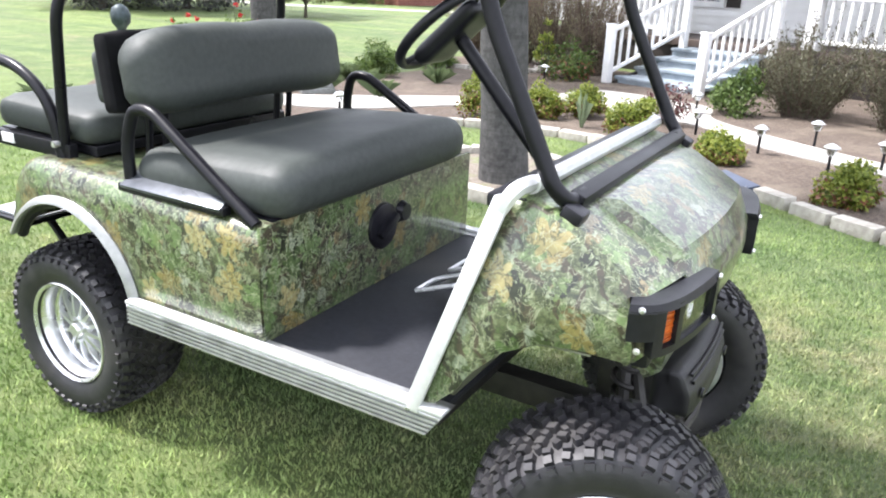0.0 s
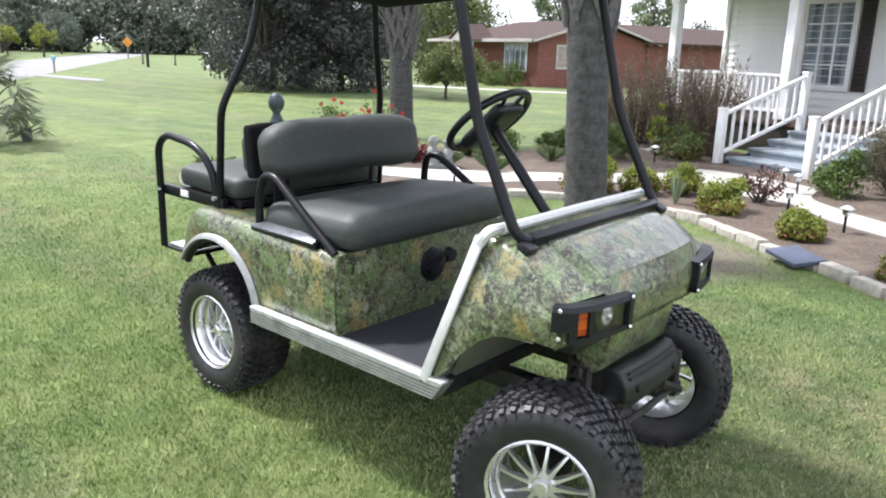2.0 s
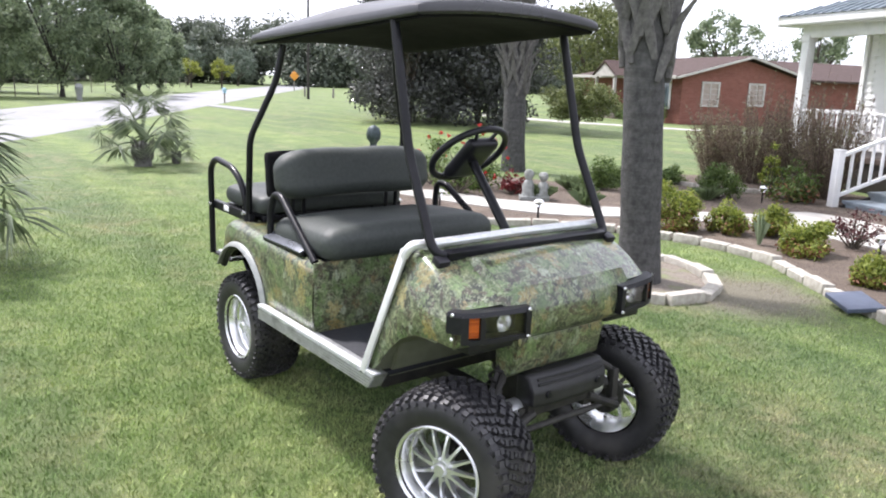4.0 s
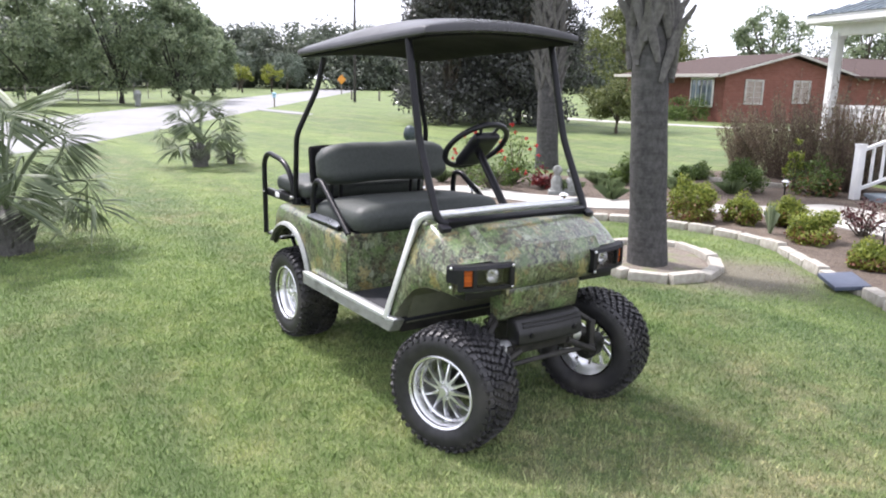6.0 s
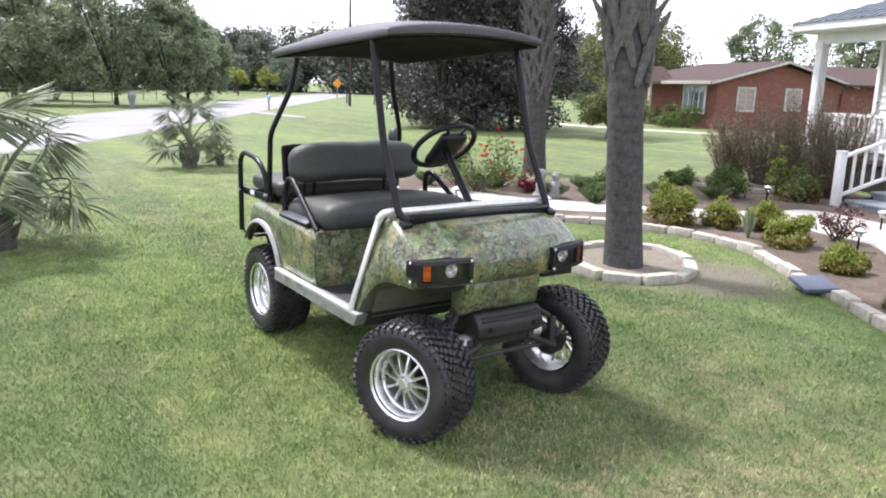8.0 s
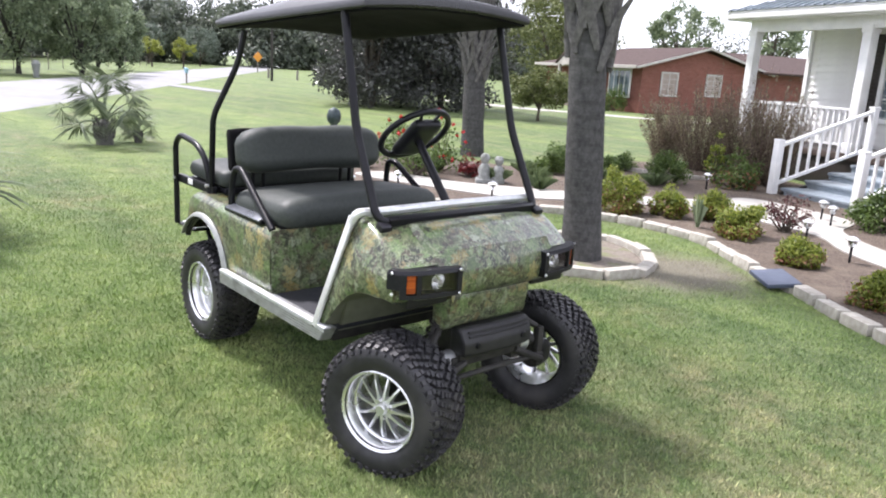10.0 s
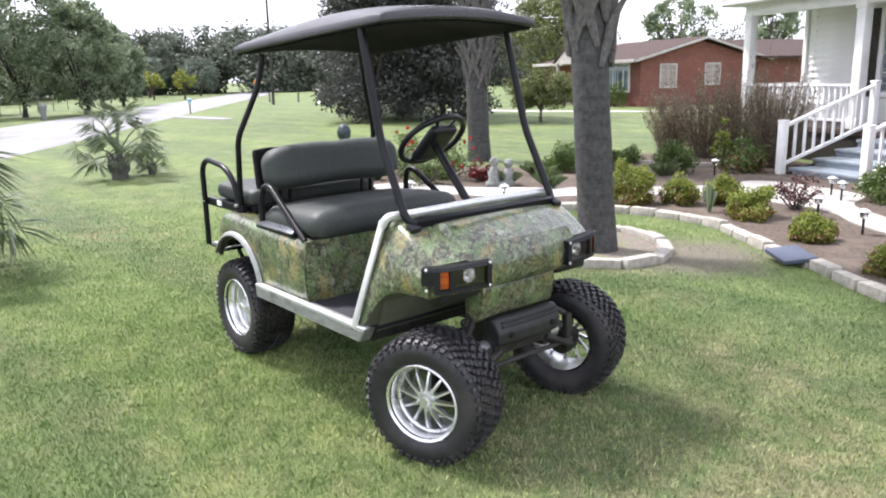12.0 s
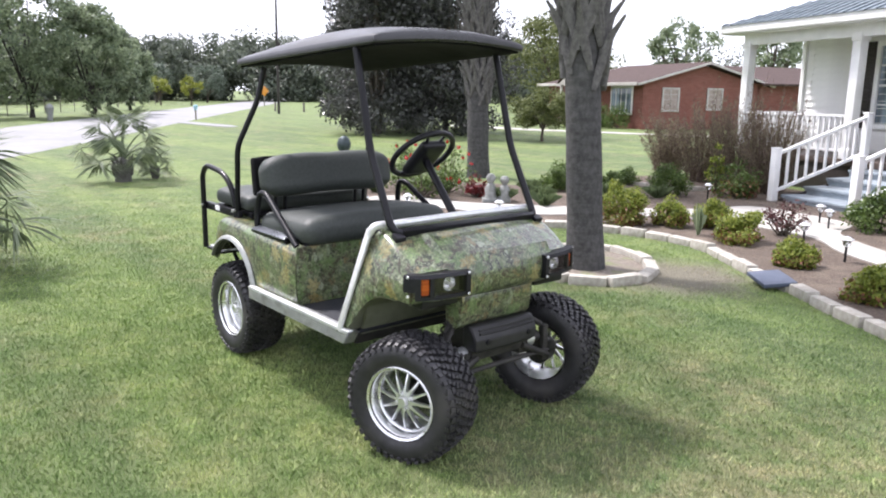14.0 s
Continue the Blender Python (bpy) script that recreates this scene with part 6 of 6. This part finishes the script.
def railing(p, q, name="railing", n=10, hgt=0.71):
    """Rails from p to q (feet) with upright balusters, each a part."""
    p, q = Vector(p), Vector(q)
    d = q - p
    rot = Vector((d.x, d.y, d.z)).to_track_quat("X", "Z").to_matrix()
    bm = box((p + q) / 2 + Vector((0, 0, hgt - 0.03)), (d.length, 0.065, 0.045), 0.006, rot)
    r = part(name, bm, M_white, house, "white painted porch railing")
    part("lower_rail", box((p + q) / 2 + Vector((0, 0, 0.12)), (d.length, 0.045, 0.045), 0.005, rot), M_white, r)
    for i in range(1, n):
        f = p + d * i / n
        part("baluster", box(f + Vector((0, 0, 0.12 + (hgt - 0.15) / 2)), (0.034, 0.034, hgt - 0.15), 0.004), M_white, r)
    return r


railing((-3.02, 0, FLOOR), (-0.68, 0, FLOOR), n=20)
railing((-3.12, 0.05, FLOOR), (-3.12, WY - 0.05, FLOOR), n=11)
railing((1.83, 0, FLOOR), (4.52, 0, FLOOR), n=22)
railing((4.68, 0, FLOOR), (7.32, 0, FLOOR), n=22)
RUN = 1.88
for x, xt in ((-0.12, -0.06), (1.36, 1.36)):
    railing((x, -RUN + 0.05, 0.05), (xt, -0.29, FLOOR), "stair_railing", 9, 0.71)
    bm = box((x, -RUN, 0.39), (0.11, 0.11, 0.80), 0.014)
    add_box(bm, (x, -RUN, 0.80), (0.125, 0.125, 0.03), 0.012)
    part("newel_post", bm, M_white, house)
    bm = box((xt, -0.25, 0.89), (0.10, 0.10, 0.86), 0.012)
    add_box(bm, (xt, -0.25, 1.325), (0.12, 0.12, 0.03), 0.01)
    part("newel_post", bm, M_white, house)
for i in range(4):
    z = 0.116 * (i + 1)
    y = -RUN + 0.12 + i * 0.42
    bm = box((0.62, y + 0.23, z - 0.02), (1.40, 0.48, 0.042), 0.01)
    add_box(bm, (0.62, y + 0.03, z / 2 - 0.02), (1.38, 0.03, z), 0.003)
    part("step", bm, M_step, house, "blue-grey painted wooden step")


def window(parent, x, y, z, w, h, panes=(2, 3), shutters=0.0, glass=M_pane, casing=M_white):
    """A sash window standing proud of a wall that faces -y."""
    bm = bmesh.new()
    for c, s in (((x, y - 0.03, z + h / 2 + 0.04), (w + 0.18, 0.05, 0.09)), ((x, y - 0.03, z - h / 2 - 0.04), (w + 0.18, 0.05, 0.09)),
                 ((x - w / 2 - 0.045, y - 0.03, z), (0.09, 0.05, h)), ((x + w / 2 + 0.045, y - 0.03, z), (0.09, 0.05, h))):
        add_box(bm, c, s, 0.004)
    win = part("window", bm, casing, parent, "white framed window")
    part("pane", box((x, y - 0.006, z), (w, 0.008, h)), glass, win)
    for i in range(1, panes[0]):
        part("mullion", box((x - w / 2 + w * i / panes[0], y - 0.02, z), (0.035, 0.02, h)), casing, win)
    for i in range(1, panes[1]):
        part("glazing_bar", box((x, y - 0.018, z - h / 2 + h * i / panes[1]), (w, 0.016, 0.022)), casing, win)
    if shutters:
        for s in (-1, 1):
            cx = x + s * (w / 2 + 0.12 + shutters / 2)
            sh = part("shutter", box((cx, y - 0.02, z), (shutters, 0.03, h + 0.16), 0.004), M_shutter_shade, parent, "dark brown louvred shutter")
            for j in range(int(h / 0.07)):
                part("slat", box((cx, y - 0.04, z - h / 2 + 0.05 + j * 0.07), (shutters - 0.08, 0.018, 0.035), 0.0, Euler((radians(30), 0, 0)).to_matrix()), M_shutter_shade, sh, smooth=False)
    return win


# dark panel added in place of the shade under the open steps
part("stair_skirt", plate([(-RUN + 0.08, 0.0), (0.0, 0.0), (0.0, FLOOR - 0.12), (-RUN + 0.08, 0.05)], -0.075, -0.03, "x"), M_shutter_shade, house, "dark panel standing for the shade in the open side of the steps", smooth=False)
window(house, -1.02, WY, 1.78, 0.86, 1.35, (3, 4), 0.24)
window(house, 3.2, WY, 1.78, 0.88, 1.35, (3, 4), 0.36)

# ---- the brick house across the lawn ----
BC = Vector((-17.2, 28.2, 0))
gx = Vector((2.4, 6.1, 0)).normalized()
brick = thing("brick_house", BC, "low red brick house with a brown shingle roof", "house", rz=math.degrees(math.atan2(gx.y, gx.x)))
# x along the gable wall, y towards the front length (to the west)
GW, LEN, EH, RH = 6.7, 9.6, 2.12, 3.06
gb = plate([(0, 0), (GW, 0), (GW, EH), (GW / 2, RH - 0.1), (0, EH)], 0.0, 0.4, "y")
add_box(gb, (GW / 2, LEN / 2 + 0.1, EH / 2), (GW - 0.01, LEN - 0.4, EH))
part("wall", gb, M_brick, brick, "red brick walls", smooth=False)
rb = bmesh.new()
for s in (-1, 1):
    a, b = (GW / 2, RH), (GW / 2 + s * (GW / 2 + 0.55), EH - 0.10)
    pts = [(a[0], -0.35, a[1]), (b[0], -0.35, b[1]), (b[0], LEN + 0.3, b[1]), (a[0], LEN - 3.0, a[1])]
    lo = [rb.verts.new(p) for p in pts]
    hi = [rb.verts.new((x, y, z + 0.10)) for x, y, z in pts]
    rb.faces.new(lo)
    rb.faces.new(hi)
    for i in range(4):
        rb.faces.new((lo[i], lo[(i + 1) % 4], hi[(i + 1) % 4], hi[i]))
hip = [rb.verts.new(p) for p in ((GW / 2, LEN - 3.0, RH + 0.1), (-0.55, LEN + 0.3, EH), (GW + 0.55, LEN + 0.3, EH))]
rb.faces.new(hip)                                          # hipped far end
bmesh.ops.recalc_face_normals(rb, faces=rb.faces)
part("roof", rb, M_roof_brown, brick, "brown shingle roof", smooth=False)
for s in (-1, 1):
    ang = math.atan2(RH - EH + 0.1, GW / 2 + 0.55)
    ln = math.hypot(RH - EH + 0.1, GW / 2 + 0.55)
    c = (GW / 2 + s * (GW / 4 + 0.27), -0.38, (RH + EH) / 2 - 0.02)
    part("bargeboard", box(c, (ln, 0.05, 0.10), 0.005, Euler((0, s * ang, 0)).to_matrix()), M_dull, brick)
part("front_fascia", box((-0.57, LEN / 2, EH - 0.04), (0.05, LEN + 0.6, 0.15), 0.005), M_dull, brick)
window(brick, 1.5, 0.0, 1.38, 0.78, 0.95, (2, 4), glass=M_blind, casing=M_dull)
window(brick, 4.0, 0.0, 1.42, 0.74, 0.88, (2, 4), glass=M_blind, casing=M_dull)
pg = thing("porch_gable", BC, "weathered white porch gable on the brick house", "porch", rz=math.degrees(math.atan2(gx.y, gx.x)))
bm = plate([(4.1, EH - 0.05), (6.3, EH - 0.05), (5.2, EH + 0.62)], -1.1, -1.0, "x")
part("gable", bm, M_dull, pg)
for y in (4.25, 6.1):
    part("porch_post", box((-1.0, y, EH / 2), (0.13, 0.13, EH), 0.006), M_dull, pg)
part("porch_roof", plate([(3.95, EH), (5.2, EH + 0.76), (6.45, EH), (5.2, EH + 0.62)], -1.15, 0.2, "x"), M_roof_brown, pg, smooth=False)
part("porch_slab", box((-0.55, 5.2, 0.15), (1.1, 2.4, 0.3), 0.01), M_blind, pg)
for i in range(5):
    part("porch_baluster", box((-1.05, 4.4 + i * 0.13, 0.65), (0.04, 0.04, 0.7), 0.003), M_dull, pg)
bw = bmesh.new()
add_box(bw, (-0.04, 1.75, 1.32), (0.06, 1.9, 1.35), 0.004)
fw = part("front_window", bw, M_white, brick, "white bay window")
for i in range(4):
    part("pane", box((-0.075, 1.07 + i * 0.45, 1.32), (0.02, 0.36, 1.15), 0.002), M_pane, fw)
wing = plate([(0, 0), (7.5, 0), (7.5, 2.2), (3.75, 3.0), (0, 2.2)], GW - 0.2, GW + 9.0, "x")
part("rear_wing", wing, M_brick, brick, smooth=False)
rw = bmesh.new()
for s in (-1, 1):
    pts = [(GW - 0.3, 3.75, 3.08), (GW - 0.3, 3.75 + s * 4.3, 2.10), (GW + 9.3, 3.75 + s * 4.3, 2.10), (GW + 9.3, 3.75, 3.08)]
    lo = [rw.verts.new(p) for p in pts]
    hi = [rw.verts.new((x, y, z + 0.10)) for x, y, z in pts]
    rw.faces.new(lo)
    rw.faces.new(hi)
    for i in range(4):
        rw.faces.new((lo[i], lo[(i + 1) % 4], hi[(i + 1) % 4], hi[i]))
bmesh.ops.recalc_face_normals(rw, faces=rw.faces)
part("wing_roof", rw, M_roof_brown, brick, smooth=False)

# ---- garden ornaments and road furniture ----
def path_light(at, hgt=0.25):
    ob = thing("path_light", (*at, 0.02), "small black garden path light with a frosted cap", "path light", "garden path lights")
    part("stake", lathe([(0.012, 0.0), (0.012, hgt * 0.62)], 8, "z"), M_black, ob)
    part("lamp_glass", lathe([(0.02, hgt * 0.60), (0.034, hgt * 0.66), (0.040, hgt * 0.84)], 12, "z", cap=True), M_glass, ob)
    part("cap", lathe([(0.0, hgt), (0.03, hgt * 0.97), (0.062, hgt * 0.88), (0.062, hgt * 0.85), (0.0, hgt * 0.85)], 14, "z"), M_alloy, ob, "pale metal cap")
    return ob


for p in ((-2.58, 4.29), (-3.7, 3.75), (0.50, 5.74), (1.13, 5.22), (-0.01, 7.31), (0.24, 6.97), (1.70, 4.72), (1.52, 5.84), (2.06, 5.14), (-2.05, 8.2)):
    path_light(p)

slab = box((0, 0, 0), (0.36, 0.27, 0.035), 0.008)
so_ = tagged(part("splash_slab", slab, M_slate), "flat blue-grey slab lying across the stone border", "slab")
so_.matrix_basis = pose(1.12, 3.79, 0.072, 5, 4, -40)

# pair of cast garden figures, kept as plain shapes
fg = bmesh.new()
for dx, k in ((-0.10, 1.0), (0.13, 0.92)):
    add_lathe(fg, [(0.0, 0.0), (0.11 * k, 0.0), (0.115 * k, 0.07), (0.085 * k, 0.13), (0.095 * k, 0.22 * k), (0.075 * k, 0.29 * k), (0.045 * k, 0.32 * k), (0.075 * k, 0.37 * k), (0.08 * k, 0.42 * k), (0.05 * k, 0.47 * k), (0.0, 0.48 * k)], 14, "z", (dx, 0, 0))
add_box(fg, (0, 0, 0.03), (0.46, 0.24, 0.08), 0.02)
for v in fg.verts:
    v.co += Vector((noise.noise(v.co * 14), noise.noise(v.co * 14 + Vector((5, 0, 0))), 0)) * 0.014
statue = tagged(part("garden_statue", fg, M_statue), "weathered grey cast stone garden figures in the bed", "statue")
statue.matrix_basis = pose(-3.70, 5.36, 0.02, 0, 0, 50) @ Matrix.Scale(0.86, 4)

fn = bmesh.new()
add_lathe(fn, [(0.0, 0.0), (0.13, 0.0), (0.14, 0.10), (0.09, 0.16), (0.075, 0.45), (0.10, 0.62), (0.115, 0.74), (0.075, 0.86), (0.045, 0.92), (0.05, 0.94), (0.088, 0.99), (0.095, 1.06), (0.07, 1.13), (0.03, 1.16), (0.0, 1.17)], 18, "z")
for v in fn.verts:
    v.co += Vector((noise.noise(v.co * 10), noise.noise(v.co * 10 + Vector((5, 0, 0))), 0)) * 0.010
fin = tagged(part("garden_ornament", fn, M_verdigris), "dark verdigris garden ornament with a round finial", "ornament")
fin.matrix_basis = pose(-3.77, 2.83, 0.02) @ Matrix.Scale(0.86, 4)

pole = thing("utility_pole", (-43.0, 23.5, 0), "dark wooden utility pole beside the road", "utility pole")
part("shaft", tube([(0, 0, -0.5), (0, 0, 4), (0, 0, 7.8)], 0.09, 10, taper=[0.10, 0.085, 0.065]), M_pole, pole)
part("transformer_box", box((0.0, 0.12, 4.5), (0.22, 0.18, 0.42), 0.04), M_pole, pole)
sg = thing("road_sign", (-66.7, 34.9, 0), "orange diamond warning sign on a post", "road sign")
part("post", box((0, 0, 0.7), (0.08, 0.08, 1.6), 0.005), M_wood, sg)
part("board", box((0.05, 0, 1.5), (0.02, 0.72, 0.72), 0.01, Euler((radians(45), 0, 0)).to_matrix()), M_sign, sg)
mb = thing("mailbox", (-34.75, 14.15, 0), "pale blue mailbox on a wooden post at the road", "mailbox")
part("post", box((0, 0, 0.5), (0.10, 0.10, 1.0), 0.006), M_wood, mb)
part("box", cushion((0, 0, 1.12), (0.5, 0.24, 0.26), 0.08, 8), M_mailbox, mb)
mb.matrix_basis = mb.matrix_basis @ Matrix.Scale(0.62, 4)
part("newspaper_tube", cushion((0, 0, 0.90), (0.45, 0.18, 0.14), 0.05, 6), M_mailbox, mb)
for i, (x, y) in enumerate(((-49, 26.5), (-46.5, 27.5))):
    cone = thing("driveway_marker", (x, y, 0), "low pale driveway marker at the road edge", "marker")
    part("stake", box((0, 0, 0.35), (0.12, 0.12, 0.7), 0.01), M_wood, cone)
urn = tagged(part("lawn_urn", lathe([(0.0, 0.0), (0.22, 0.0), (0.2, 0.3), (0.26, 0.7), (0.32, 1.0), (0.16, 1.25), (0.0, 1.3)], 14, "z"), M_statue), "weathered stone urn on the far lawn under the trees", "urn")
urn.matrix_basis = pose(-35.8, 7.46, 0) @ Matrix.Scale(0.62, 4)
fence = thing("field_fence", (0, 0, 0), "low weathered rail fence along the far side of the road", "fence")
fpts = [(-18 - i * 2.4, -4 + i * 1.5) for i in range(20)]
for i, (x, y) in enumerate(fpts):
    x -= 10
    part("post", box((x, y + 2, 0.5), (0.05, 0.05, 1.0), 0.008), M_wood, fence)
    if i:
        a, b = Vector((fpts[i - 1][0] - 10, fpts[i - 1][1] + 2, 0)), Vector((x, y + 2, 0))
        for z in (0.45, 0.85):
            part("rail", tube([a + Vector((0, 0, z)), b + Vector((0, 0, z))], 0.010, 6), M_wood, fence)

# ---- trees ----
for i, (x, y, h, s) in enumerate(((-40.2, 7.7, 8.8, 5.8), (-39.5, 3.6, 6.8, 5.0), (-38, -0.7, 7.4, 5.6), (-39, -5.8, 9, 6.5), (-47, 5.8, 6.0, 5.0), (-36, -11, 11, 8), (-36, -17.5, 11, 8), (-40.5, 10.8, 6.2, 4.2), (-44.6, 13.0, 5.6, 4.0), (-53.5, 17.2, 5.2, 3.8))):
    tree("oak_tree", (x, y), "full dark green oak on the far side of the road", h, s, L_oak, 100 + i, 11000, 0.23, 0.13, 0.05, 84, "roadside oaks", bark=M_pole)
for i, (x, y, h, s) in enumerate(((-19.4, 14.6, 8.8, 5.4), (-18.45, 17.2, 9.4, 5.3), (-22.5, 18, 9.0, 6.0))):
    tree("magnolia_tree", (x, y), "dense dark magnolia with glossy leaves to the ground", h, s, L_magnolia, 130 + i, 38000, 0.15, 0.16, -0.03, 200, "dark magnolias", mass=True)
tree("small_tree", (-13.3, 17.0), "small rounded olive-green tree on the lawn", 1.76, 2.45, L_olive, 150, 11000, 0.09, 0.05, 0.20, 70)
for i, (x, y, r) in enumerate(((-85.9, 31.3, 4.1), (-86.8, 37.8, 4.8))):
    tree("clipped_tree", (x, y), "large round-headed tree across the fields", 4.8, r, L_round, 160 + i, 5000, 0.22, 0.12, 0.12, 70, "round-headed trees", True)
for i, (x, y) in enumerate(((-70.8, 26.0), (-69.7, 28.6))):
    tree("lime_tree", (x, y), "small lime-green tree across the fields", 3.0, 2.4, L_lime, 170 + i, 1400, 0.22, 0.08, 0.25, 20, "lime-green trees")
for i, (x, y, h, s) in enumerate(((-27.9, 48.3, 7.4, 5), (-22.6, 51.3, 7.2, 5), (-8.5, 50, 8, 6), (5, 55, 8, 6), (-14, 54, 6.5, 5))):
    tree("pine_tree", (x, y), "tall open-crowned tree behind the brick house", h, s, L_oak, 180 + i, 2600, 0.3, 0.2, 0.35, 34, "trees behind the brick house")
tree("sunlit_tree", (-35.5, 43.6), "broad light green tree beyond the brick house", 8.2, 8.6, L_olive, 195, 14000, 0.26, 0.22, 0.12, 110)
for i, (x, y, w, h) in enumerate(((-18.3, 27.9, 1.3, 1.35), (-19.7, 28.4, 1.2, 1.5), (-18.9, 27.2, 1.5, 0.75), (-21.4, 29.0, 1.0, 0.9))):
    shrub("foundation_shrub", (x, y), (w, h), L_dark, "clipped shrub against the brick house", 1400, 0.11, 200 + i, group="clipped house shrubs")

# distant woods round the horizon, too far to count
rng = np.random.default_rng(77)
cs, rs_ = [], []
for a in np.arange(0, 360, 1.5):
    if not 130 < a < 195 and a % 4.5:
        continue
    t = radians(a)
    for k in range(5 if 130 < a < 195 else 1):
        d = float(np.interp(a, (0, 135, 147, 155, 164, 172, 185, 230, 360), (170, 130, 118, 116, 112, 80, 66, 150, 170))) * rng.uniform(0.94, 1.12)
        h = (2.0 + 0.060 * d) * rng.uniform(0.68, 1.12)
        for j in range(4):
            cs.append((d * math.cos(t) + rng.normal() * 3, d * math.sin(t) + rng.normal() * 3, h * (0.2 + 0.22 * j)))
            rs_.append(h * rng.uniform(0.18, 0.34))
pos, nrm = clump_cloud(rng, np.array(cs), np.array(rs_), 330, 0.8)
v, f = leaf_quads(pos, nrm, 0.5, 0.36, rng)
tagged(raw_mesh("far_woods", v, f, L_far), "hazy belt of mixed woods on the horizon", "woods", kind="stuff")
